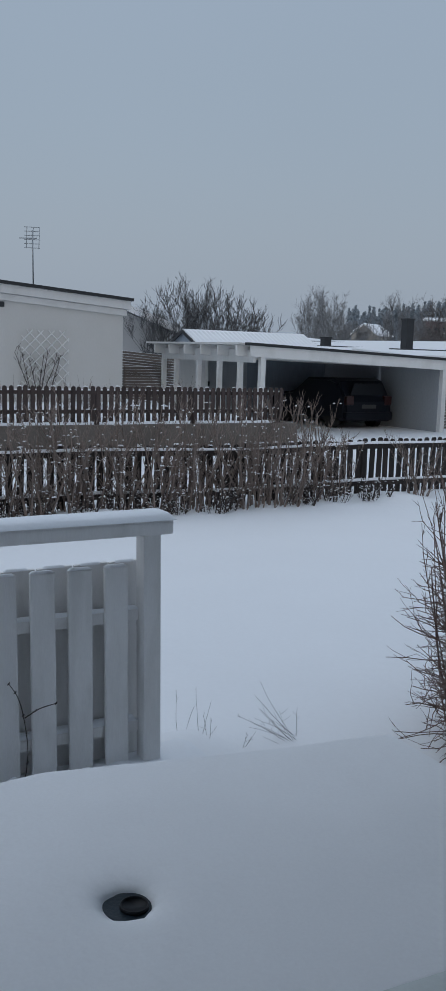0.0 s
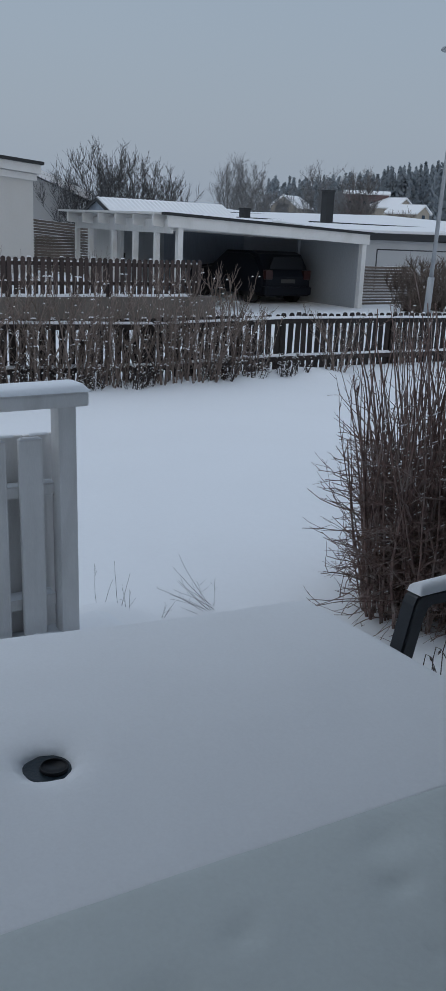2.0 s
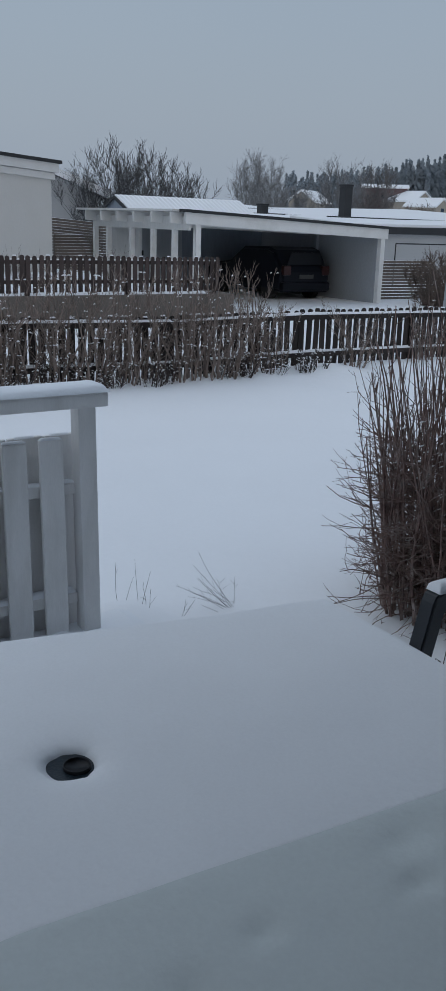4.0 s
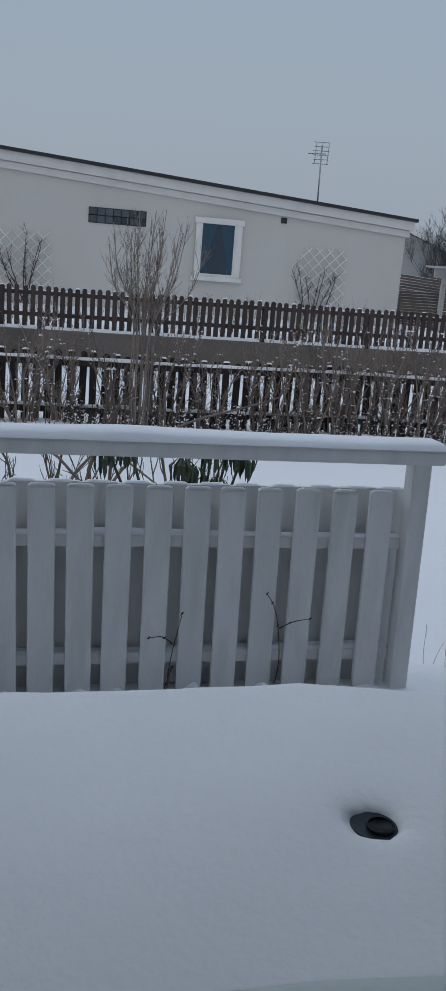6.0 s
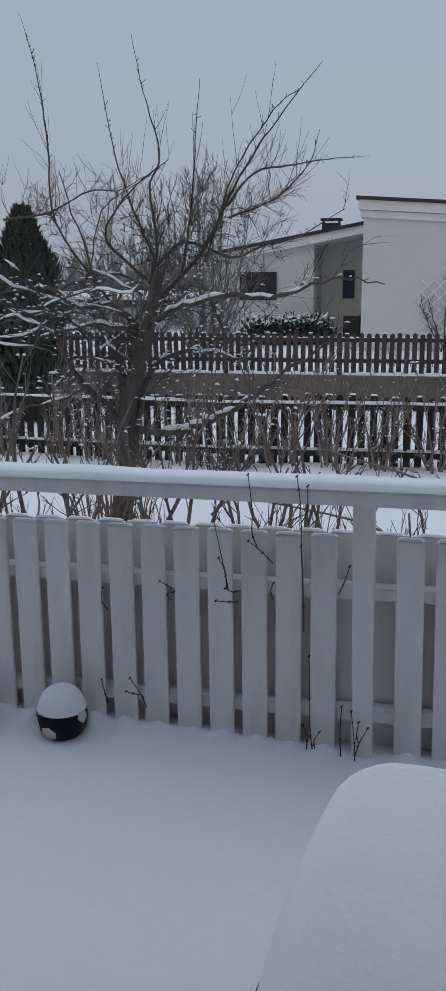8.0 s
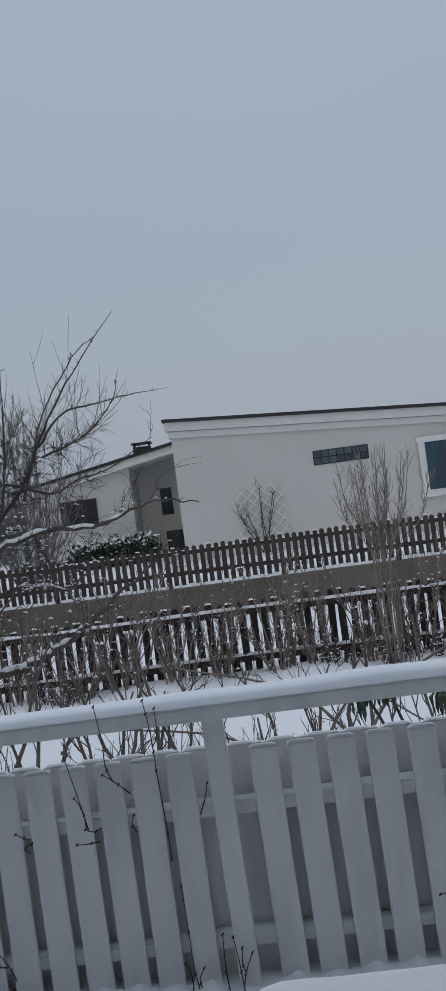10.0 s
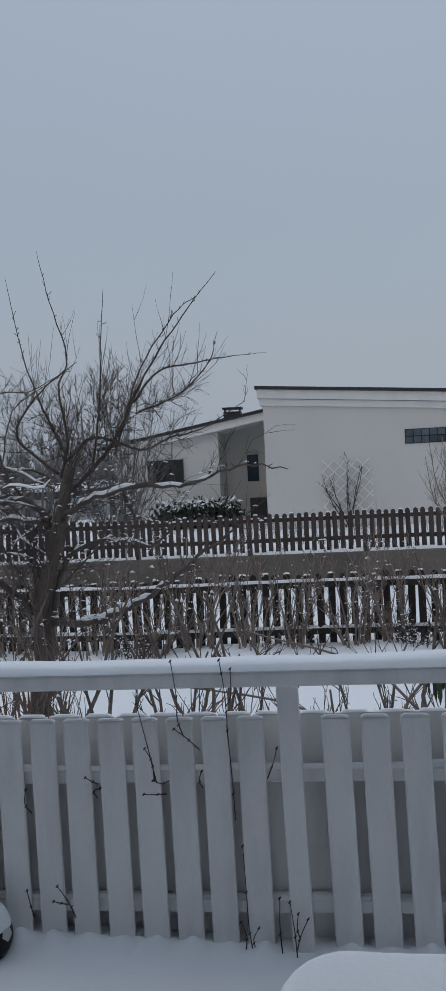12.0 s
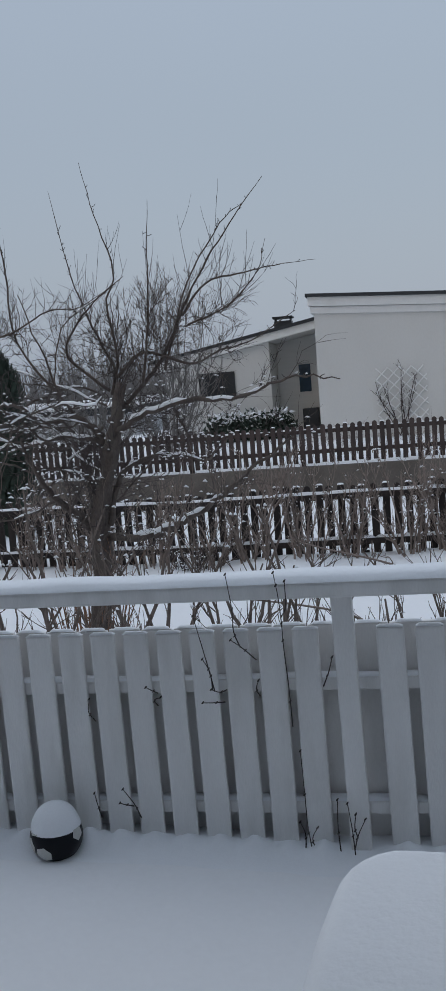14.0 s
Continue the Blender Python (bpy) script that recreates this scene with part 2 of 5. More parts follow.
# unseen own house behind the viewer, closing the place and shading the near snow
hw = thing("wall_south", "plain grey boarded wall, added unseen behind the deck to block sky", "wall", kind="structure")
part("wall", box(-9, -0.75, -0.3, 9, -0.55, 2.7), GREYBOARD, hw)
# added overhang, its depth set by how far it dims the table
part("eave", box(-9.3, -0.9, 2.72, 9.3, 1.75, 2.88), mat("pale_added_eave_board", (0.58, 0.58, 0.57), 0.7, 0.08, 2, 30, 0.2), hw, "unseen overhang added to shade the deck and table")


# ---- white deck fence ----
def board_mesh(name, w, t, h, material, bevel=0.006):
    return mesh_of(name, box(-w / 2, -t / 2, 0, w / 2, t / 2, h, bevel), material)


fence = thing("deck_fence", "white painted board-on-board deck railing with snow", "fence", at=(-0.021, 0.02, 0))
F_MESH = board_mesh("board", 0.095, 0.022, 0.80, WHITE, 0.008)
N_MESH = board_mesh("board", 0.092, 0.022, 0.80, WHITE, 0.008)
C_MESH = board_mesh("back_board", 0.137, 0.022, 0.80, WHITE, 0.004)
B_MESH = board_mesh("back_board", 0.118, 0.022, 0.80, WHITE, 0.008)
TIP = mesh_arrays("board_snow", *snow_loaf(-0.046, -0.012, 0.046, 0.014, 0, 0.008, 0.01, 1, 8, 5, 0.002), SNOW_NEAR)
rnd = random.Random(4)
X_A = [-0.053, 0.080, 0.213, 0.348, 0.490, 0.630, 0.759, 0.898, 1.043, 1.187, 1.330]
X_B = [-0.343 - 0.1228 * i for i in range(17)]


def lean(x):
    """The railing has racked a little: the boards stand off plumb."""
    return -1.0 if x > -0.25 else -0.55


def fence_board(me, x, y, z, h):
    a = lean(x) + rnd.uniform(-.25, .25)
    piece("board", me, fence, x - math.tan(radians(a)) * 0.8, y, z + rnd.uniform(-.003, .003), 0, a, 0)
    piece("board_snow", TIP, fence, x, y, z + h - 0.001)


for x in X_A + X_B:
    fence_board(F_MESH if x > -0.25 else N_MESH, x, 3.13, -0.006, 0.80)
for x in [X_A[0] - 0.075] + [(a + b) / 2 for a, b in zip(X_A, X_A[1:])] + [X_A[-1] + 0.07] + [X_B[0] + 0.06] + [x - 0.0614 for x in X_B]:
    fence_board(C_MESH if x > -0.2 else B_MESH, x, 3.206, -0.009, 0.80)
for z in (0.566, 0.112):
    part("stringer", box(-2.5, 3.145, z, 1.44, 3.191, z + 0.046, 0.004), WHITE, fence)
    part("snow_ridge", mesh_arrays("snow_ridge", *snow_loaf(-2.5, 3.143, 1.44, 3.192, z + 0.047, 0.012, 0.022, z * 9, 260, 8, 0.007), SNOW_NEAR), None, fence, "thin line of snow on the stringer")
for x in (-0.205, 1.468, -2.45):
    o = part("post", box(-0.036, 3.09, -0.3, 0.036, 3.165, 0.94, 0.005), WHITE, fence)
    o.matrix_basis = pose(x + 0.012, 0, 0, 0, -1.1, 0)
part("handrail", box(-2.6, 3.03, 0.921, 1.523, 3.17, 0.976, 0.010), WHITE, fence)
part("snow_cap", mesh_arrays("snow_cap", *snow_loaf(-2.6, 3.022, 1.533, 3.178, 0.977, 0.031, 0.06, 5, 160, 14, 0.005), SNOW_NEAR), None, fence, "smooth snow lying on the handrail")
# added board that stands for the shade in the gaps at the boards' feet
part("foot_shade_board", box(-2.6, 3.26, -0.45, 1.5, 3.29, 0.09, 0.004), DECKWOOD, fence, "grey deck edge board added for the shade at the fence foot")

# small drifts where the wind has left snow between the boards
dv, df = [], []
nx, ny = 420, 14
for j in range(ny + 1):
    for i in range(nx + 1):
        x, y = -2.6 + 4.3 * i / nx, 2.86 + 0.40 * j / ny
        h = 0.0
        for bx in X_A + X_B:
            if abs(x - bx) < 0.2:
                a = 0.05 if bx > 0.9 else 0.07
                h += a * (0.6 + 0.5 * noise.noise(Vector((bx * 7, 1, 2)))) * math.exp(-((x - bx) / 0.038) ** 2) * math.exp(-((y - 3.085) / 0.05) ** 2)
        h += 0.004 * math.exp(-((y - 3.12) / 0.12) ** 2) + 0.008 * noise.noise(Vector((x * 6, y * 6, 4)))
        edge = min(1, j / 3) * min(1, i / 6, (nx - i) / 6)
        dv.append((x, y, -0.02 + (0.022 + h + banked(x)) * edge))
df = [(j * (nx + 1) + i, j * (nx + 1) + i + 1, (j + 1) * (nx + 1) + i + 1, (j + 1) * (nx + 1) + i) for j in range(ny) for i in range(nx)]
tagged(new("snow_drift", mesh_arrays("snow_drift", dv, df, SNOW_NEAR)), "little snow drifts along the foot of the railing", "snow", kind="stuff")

# ---- garden table under snow ----
HOLE = (0.597, 1.366)
table = thing("garden_table", "dark grey patio table with parasol hole", "table")
TX0, TX1, TY0, TY1 = -0.14, 1.45, 1.05, 1.72


def plan(x0, y0, x1, y1, r, n=10):
    """A rectangle with rounded corners."""
    out = []
    for cx, cy, a0 in ((x1 - r, y1 - r, 0), (x0 + r, y1 - r, 90), (x0 + r, y0 + r, 180), (x1 - r, y0 + r, 270)):
        for k in range(n + 1):
            a = radians(a0 + 90 * k / n)
            out.append((cx + r * math.cos(a), cy + r * math.sin(a)))
    return out


part("tabletop", prism(plan(TX0, TY0, TX1, TY1, 0.06)[:11] + [(0.0, 1.72), (-0.12, 1.66), (-0.19, 1.55), (-0.235, 1.42), (-0.2515, 1.25), (-0.2515, 1.05)] + plan(TX0, TY0, TX1, TY1, 0.06)[33:], 0.028, "z", 0.535), DARK, table, "dark blue-grey table surface")
for x, y in ((0.0, 1.32), (1.2, 1.32), (0.0, 1.72), (1.2, 1.72)):
    part("leg", box(x - 0.03, y - 0.03, -0.1, x + 0.03, y + 0.03, 0.534, 0.006), DARK, table)
BLACK = mat("black_plastic", (0.006, 0.007, 0.010), 0.4, 0.1, 10, 90, 0.0, spec=0.2)
SLEEVE = mat("blue_grey_plastic", (0.012, 0.021, 0.030), 0.3, 0.2, 20, 150, 0.1, spec=0.2)


def turned(cx, cy, profile, n=36):
    """A turned shape from its profile of radii and heights."""
    vs = [(cx + r0 * math.cos(k * 2 * math.pi / n), cy + r0 * math.sin(k * 2 * math.pi / n), z0) for r0, z0 in profile for k in range(n)]
    fs = [(q * n + k, q * n + (k + 1) % n, (q + 1) * n + (k + 1) % n, (q + 1) * n + k) for q in range(len(profile) - 1) for k in range(n)]
    fs.append(tuple(range((len(profile) - 1) * n, len(profile) * n)))
    return vs, fs


part("parasol_sleeve", mesh_arrays("parasol_sleeve", *turned(HOLE[0], HOLE[1], [(0.045, 0.56), (0.045, 0.634), (0.043, 0.636), (0.038, 0.635)]), SLEEVE), None, table, "blue-grey parasol sleeve")
plug = part("parasol_plug", mesh_arrays("parasol_plug", *turned(HOLE[0] + 0.012, HOLE[1] - 0.005, [(0.026, 0.628), (0.026, 0.639), (0.025, 0.641), (0.0235, 0.641), (0.0225, 0.638), (0.022, 0.6365)]), BLACK), None, table, "round black plug in the parasol hole")

# the snow on the table, one thick smooth slab with the hole melted free
SX0, SX1, SY0, SY1, SR, ER, SH = -0.245, 1.525, 0.980, 1.935, 0.10, 0.060, 0.090


def inside(x, y):
    far = (y - SY0) / (SY1 - SY0)
    y += 0.075 * max(0.0, x - 0.38) * (1 - far) + 0.20 * max(0.0, x - 0.62) * far
    x -= 0.075 * max(0.0, (y - 1.30) / 0.6) ** 2 * max(0.0, 1 - (x + 0.245) / 0.6)
    qx, qy = abs(x - (SX0 + SX1) / 2) - (SX1 - SX0) / 2 + SR, abs(y - (SY0 + SY1) / 2) - (SY1 - SY0) / 2 + SR
    if x > 0.7:
        qx, qy = qx - SR + 0.05, qy - SR + 0.05
        return -(math.hypot(max(qx, 0), max(qy, 0)) + min(max(qx, qy), 0) - 0.05)
    if y > 1.45:
        qx, qy = qx - SR + 0.15, qy - SR + 0.15
        return -(math.hypot(max(qx, 0), max(qy, 0)) + min(max(qx, qy), 0) - 0.15)
    return -(math.hypot(max(qx, 0), max(qy, 0)) + min(max(qx, qy), 0) - SR)


N, RINGS = 160, 64
vs, fs = [], []
outline = []
for k in range(N):
    a = 2 * math.pi * k / N
    lo, hi = 0.0, 3.0
    for _ in range(24):
        mid = (lo + hi) / 2
        if inside(HOLE[0] + mid * math.cos(a), HOLE[1] + mid * math.sin(a)) > 0:
            lo = mid
        else:
            hi = mid
    outline.append(lo)
for q in range(RINGS + 3):
    for k in range(N):
        a = 2 * math.pi * k / N
        hr = 0.042 * (1 + 0.07 * noise.noise(Vector((math.cos(a) * 2, math.sin(a) * 2, 7))))
        if q == 0:
            r, z = hr * 0.97, 0.60
        else:
            s = 1 - (1 - (q - 1) / (RINGS + 1)) ** 1.6
            r = hr + (outline[k] - hr) * s
            x, y = HOLE[0] + r * math.cos(a), HOLE[1] + r * math.sin(a)
            e = max(0.0, inside(x, y))
            near = y - SY0 + 0.075 * max(0.0, x - 0.38)
            er = 0.03 if near < e + 0.006 else ER
            h = 1.0 if e >= er else math.sqrt(max(0.0, 1 - (1 - e / er) ** 2))
            dip = 0.010 * math.exp(-((r - hr) / 0.03) ** 2) + (0.008 if q == 1 else 0)
            wob = 0.006 * noise.noise(Vector((x * 2.2, y * 2.2, 1))) + 0.0022 * noise.noise(Vector((x * 9, y * 9, 2)))
            wob *= min(1.0, max(0.0, near) / 0.2)
            z = 0.564 + (SH + wob) * h - dip - 0.028 * (1 - h)
        vs.append((HOLE[0] + r * math.cos(a), HOLE[1] + r * math.sin(a), z))
for q in range(RINGS + 2):
    fs += [(q * N + k, q * N + (k + 1) % N, (q + 1) * N + (k + 1) % N, (q + 1) * N + k) for k in range(N)]
tagged(new("table_snow", mesh_arrays("table_snow", vs, fs, SNOW_NEAR)), "thick smooth slab of snow on the garden table", "snow")

# ---- bench along the near side of the table ----
bench = thing("garden_bench", "low garden bench buried under dimpled snow", "bench")
part("seat", box(-0.32, 0.28, 0.44, 2.1, 0.965, 0.48, 0.01), DARK, bench)
for x, y in ((-0.24, 0.35), (2.0, 0.35), (-0.24, 0.9), (2.0, 0.9)):
    part("leg", box(x - 0.025, y - 0.025, -0.06, x + 0.025, y + 0.025, 0.44, 0.005), DARK, bench)
vs, fs = snow_loaf(-0.36, 0.24, 2.14, 1.06, 0.482, 0.1722, 0.03, 6, 124, 82, 0.0012)
rr = random.Random(3)
dimples = [(rr.uniform(0.2, 2.0), rr.uniform(0.3, 0.93), rr.uniform(0.015, 0.035), rr.uniform(0.003, 0.009)) for _ in range(70)]
vs = [(x, y, z - sum(d * math.exp(-((x - a) ** 2 + (y - b) ** 2) / (w * w)) for a, b, w, d in dimples) if z > 0.61 else z) for x, y, z in vs]
vs = [(x, y, z - 0.2 * max(0.0, y - 1.004 + 0.075 * max(0.0, x - 0.38)) if z > 0.61 else z) for x, y, z in vs]
# greenish snow, darker than the table's: shade by the house put into the colour
DIM_SNOW = mat("shade_toned_drip_snow", (0.66, 0.71, 0.71), 0.6, 0.04, 5, 120, 0.3, 30, dist=0.008, spec=0.25)
part("bench_snow", mesh_arrays("bench_snow", vs, fs, DIM_SNOW), None, bench, "snow dimpled by drips, its colour darkened for shade")

# ---- garden armchair beside the table ----
chair = thing("garden_armchair", "dark grey plastic garden armchair with snowy armrests", "chair")
for y, q in ((1.51, 1), (0.93, -1)):
    line = [(1.555, 0.40), (1.628, 0.695), (1.636, 0.712), (1.655, 0.722), (1.80, 0.716), (2.18, 0.716), (2.18, 0.678), (1.80, 0.679), (1.695, 0.684), (1.678, 0.676), (1.668, 0.655), (1.605, 0.40)]
    bm = prism(line, 0.05, "y", y - 0.025)
    bmesh.ops.bevel(bm, geom=[e for e in bm.edges if e.calc_face_angle(0) > 0.9 and abs((e.verts[0].co - e.verts[1].co).y) < 0.01], offset=0.006, segments=2, affect='EDGES')
    part("armrest", bm, DARK, chair, "dark grey moulded armrest")
    part("armrest_snow", mesh_arrays("armrest_snow", *snow_loaf(1.642, y - 0.026, 2.18, y + 0.026, 0.719, 0.024, 0.024, 3, 90, 14, 0.003), SNOW_NEAR), None, chair, "snow on the armrest")
part("seat", box(1.60, 0.95, 0.38, 2.16, 1.49, 0.42, 0.015), DARK, chair)
part("seat_snow", mesh_arrays("seat_snow", *snow_loaf(1.585, 0.965, 2.14, 1.465, 0.422, 0.09, 0.07, 8, 30, 26, 0.01), SNOW_NEAR), None, chair, "pillow of snow on the seat")
part("backrest", box(2.15, 0.95, 0.42, 2.19, 1.49, 0.98, 0.015), DARK, chair)
for x, y in ((1.62, 0.96), (1.62, 1.48), (2.15, 0.96), (2.15, 1.48)):
    part("leg", box(x - 0.022, y - 0.022, -0.06, x + 0.022, y + 0.022, 0.385, 0.006), DARK, chair)


# ---- picket fences ----
def picket_mesh(name, w, t, h, material):
    """A board with a rounded head."""
    o = [(-w / 2, 0), (w / 2, 0), (w / 2, h - w / 2)]
    o += [(w / 2 * math.cos(a), h - w / 2 + w / 2 * math.sin(a)) for a in (0.5, 1.05, 1.571, 2.09, 2.64)]
    o += [(-w / 2, h - w / 2)]
    return mesh_of(name, prism(o, t, "y", -t / 2), material)


def picket_fence(name, label, y, x0, x1, pitch, w, h, base, material, snow_pitch, seed, front):
    f = thing(name, label, "fence")
    r = random.Random(seed)
    q = -0.033 if front else 0.035
    me = picket_mesh("picket", w, 0.022, h, material)
    cap = mesh_arrays("picket_snow", *snow_loaf(-w / 2, -0.02, w / 2, 0.02, 0, 0.018, 0.018, 1, 6, 4, 0.002), SNOW)
    x = x0
    k = 0
    spots = []
    while x < x1:
        spots.append(x)
        z = base(x) + r.uniform(-0.012, 0.012)
        tilt = r.uniform(-1.2, 1.2)
        piece("picket", me, f, x, y + r.uniform(-.004, .004), z, 0, tilt, 0)
        if k % snow_pitch == 0:
            piece("picket_snow", cap, f, x + math.sin(radians(tilt)) * h, y, z + h - 0.004)
        x += pitch * r.uniform(0.96, 1.04)
        k += 1
    n = int((x1 - x0) / 2.2) + 1
    step = (x1 - x0) / n
    for i in range(n):
        a, b = x0 + i * step, x0 + (i + 1) * step
        za, zb = base(a), base(b)
        for zo in (0.16, h - 0.155):
            bm = bmesh.new()
            bm_box(bm, a - 0.05, y + q - 0.02, 0, b - 0.05, y + q + 0.02, 0.07)
            for v in bm.verts:
                v.co.z += zo + za + (zb - za) * (v.co.x - a) / step
            part("rail", bm, material, f)
            vs, fs = snow_loaf(a - 0.05, y + q - 0.024, b - 0.05, y + q + 0.024, 0, 0.036 if front else 0.024, 0.03, i, 60, 5, 0.012)
            vs = [(p[0], p[1], p[2] + zo + 0.071 + za + (zb - za) * (p[0] - a) / step) for p in vs]
            part("rail_snow", mesh_arrays("rail_snow", vs, fs, SNOW), None, f, "snow lying on the rail")
        px = min(spots, key=lambda q2: abs(q2 - b))
        bm = box(px - 0.038, y + 0.056, base(b) - 0.3, px + 0.038, y + 0.13, base(b) + h - 0.14)
        part("post", bm, material, f)
    return f


LF_Y, BF_Y, HOUSE_Y = 10.8, 16.6, 23.0
picket_fence("lane_fence", "weathered dark brown picket fence with snowy rails", LF_Y, -9, 15, 0.130, 0.082, 0.86,
             lambda x: ground_z(x, LF_Y) - 0.05, PICKET, 2, 2, True)
picket_fence("neighbour_fence", "brown stained picket fence on a low wall", BF_Y, -10, 10.7, 0.130, 0.084, 0.68,
             lambda x: 0.22, BROWN, 5, 3, False)

# ---- terrace of the neighbour: low wall and snow-covered plot ----
terrace = thing("terrace", "low concrete retaining wall with snowy garden behind", "retaining wall", kind="structure")
part("retaining_wall", box(-40, BF_Y - 0.25, -0.7, 10.9, BF_Y - 0.05, 0.17, 0.01), CONCRETE, terrace, "dark weathered concrete wall")
part("retaining_wall_side", box(10.7, BF_Y - 0.05, -0.7, 10.9, 34, 0.17, 0.01), CONCRETE, terrace)
part("plot_snow", mesh_arrays("plot_snow", *snow_loaf(-40, BF_Y - 0.235, 10.88, 60, 0.0, 0.21, 0.06, 2, 120, 90, 0.012), SNOW), None, terrace, "deep snow on the plot")

# ---- neighbour's house ----
house = thing("neighbour_house", "cream rendered low house with sloping black-edged roof", "house")


def roof_z(x):
    return 3.81 + (2.95 - 3.81) * (x + 1.95) / (9.83 + 1.95)


HX0, HX1 = -1.83, 9.68
part("wall", prism([(HX0, 0), (HX1, 0), (HX1, roof_z(HX1) - .1), (HX0, roof_z(HX0) - .1)], 8.0, "y", HOUSE_Y), PLASTER, house)
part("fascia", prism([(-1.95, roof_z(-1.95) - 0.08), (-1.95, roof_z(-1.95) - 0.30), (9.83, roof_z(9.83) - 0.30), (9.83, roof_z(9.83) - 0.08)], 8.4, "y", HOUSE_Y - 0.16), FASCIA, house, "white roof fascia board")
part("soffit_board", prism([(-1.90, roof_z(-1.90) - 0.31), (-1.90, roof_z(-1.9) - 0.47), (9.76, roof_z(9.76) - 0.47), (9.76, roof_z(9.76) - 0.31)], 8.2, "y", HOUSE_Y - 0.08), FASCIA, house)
part("roof", prism([(-2.0, roof_z(-2.0)), (-2.0, roof_z(-2.0) - 0.078), (9.9, roof_z(9.9) - 0.078), (9.9, roof_z(9.9))], 8.6, "y", HOUSE_Y - 0.22), FELT, house, "black felt roof edge")
CURTAIN = mat("blue_grey_curtain", (0.042, 0.085, 0.125), 0.9, 0.25, 3, 30, 0.3, stretch=(14, 1, 0.5))
BLOCK = mat("dark_glass_block", (0.07, 0.09, 0.11), 0.15, 0.3, 6, 40, 0.4, 30, piece=0.4)
HY = HOUSE_Y
win = part("window", box(4.30, HY - 0.03, 1.13, 5.34, HY + 0.05, 2.47), BEIGE, house, "white framed window with blue curtains")
for n2, b2 in (("frame_top", (4.18, HY - 0.09, 2.40, 5.42, HY - 0.032, 2.54)), ("frame_sill", (4.16, HY - 0.12, 1.04, 5.44, HY - 0.032, 1.15)),
               ("frame_side", (4.22, HY - 0.085, 1.151, 4.345, HY - 0.032, 2.399)), ("frame_side", (5.225, HY - 0.085, 1.151, 5.38, HY - 0.032, 2.399))):
    part(n2, box(*b2, 0.008), WHITE_FAR, win)
part("sash", box(4.346, HY - 0.065, 1.152, 4.385, HY - 0.033, 2.398), WHITE_FAR, win)
part("sash", box(5.185, HY - 0.065, 1.152, 5.224, HY - 0.033, 2.398), WHITE_FAR, win)
part("sash", box(4.386, HY - 0.065, 1.152, 5.184, HY - 0.033, 1.215), WHITE_FAR, win)
part("pane", box(4.386, HY - 0.05, 1.216, 5.184, HY - 0.046, 2.398), GLASS, win)
for sgn, cx in ((1, 4.386), (-1, 5.184)):
    o = [(cx, 2.39), (cx + sgn * 0.36, 2.39), (cx + sgn * 0.24, 1.9), (cx + sgn * 0.15, 1.45), (cx + sgn * 0.17, 1.22), (cx, 1.22)]
    part("curtain", prism(o, 0.003, "y", HY - 0.055), CURTAIN, win, "blue drawn-back curtain")
gb = part("glass_block_window", box(1.62, HY - 0.012, 2.19, 3.0, HY + 0.03, 2.55), FELT, house, "strip window of dark glass blocks")
bw = mesh_of("glass_block", box(0, -0.03, 0, 0.178, 0, 0.155, 0.012), BLOCK)
for i in range(7):
    for j in range(2):
        piece("glass_block", bw, gb, 1.634 + i * 0.193, HY - 0.013, 2.205 + j * 0.172)
part("vent", box(6.35, HY - 0.03, 2.56, 6.50, HY - 0.002, 2.69, 0.005), FELT, house)
part("downpipe", box(9.695, HY + 0.2, 0.2, 9.77, HY + 0.28, 2.6, 0.01), WHITE_FAR, house)

# set-back wing with a porch recess
def wing_z(x):
    return 2.60 + (3.38 - 2.60) * (x + 6.6) / (6.6 - 2.2)


part("wing_wall", prism([(-6.55, 0), (-3.45, 0), (-3.45, wing_z(-3.45) - .12), (-6.55, wing_z(-6.55) - .12)], 5, "y", 26.5), PLASTER, house, "white rendered wing wall")
part("porch_wall", prism([(-3.44, 0), (HX0, 0), (HX0, 3.3), (-3.44, 3.0)], 0.2, "y", 28.2), BEIGE, house, "beige boarded porch wall")
part("wing_fascia", prism([(-6.9, wing_z(-6.9) - 0.02), (-6.9, wing_z(-6.9) - 0.24), (HX0, wing_z(HX0) - 0.24), (HX0, wing_z(HX0) - 0.02)], 5.4, "y", 26.2), WHITE_FAR, house)
part("wing_roof", prism([(-6.95, wing_z(-6.95) + 0.07), (-6.95, wing_z(-6.95) - 0.018), (HX0, wing_z(HX0) - 0.018), (HX0, wing_z(HX0) + 0.07)], 5.6, "y", 26.1), FELT, house)
DIMGLASS = mat("dim_window_glass", (0.035, 0.036, 0.038), 0.35, 0.2, 2, 10, 0.0, spec=0.15)
part("wing_window", box(-5.56, 26.44, 1.40, -4.5, 26.6, 2.17), DIMGLASS, house, "dark wide window")
part("porch_window", box(-2.80, 28.14, 1.42, -2.45, 28.3, 2.24), GLASS, house, "narrow dark porch window")
part("porch_box", box(-2.72, 27.7, 0.1, -2.25, 28.15, 0.92, 0.02), DARK, house)
ch = part("chimney", box(-3.68, 30.0, 2.9, -3.12, 30.5, 3.72, 0.01), FELT, house, "black sheet metal chimney with cap")
for x in (-3.66, -3.17):
    part("cap_leg", box(x, 30.02, 3.72, x + 0.03, 30.45, 3.80), FELT, ch)
part("cap", box(-3.72, 29.97, 3.80, -3.08, 30.53, 3.86), FELT, ch)


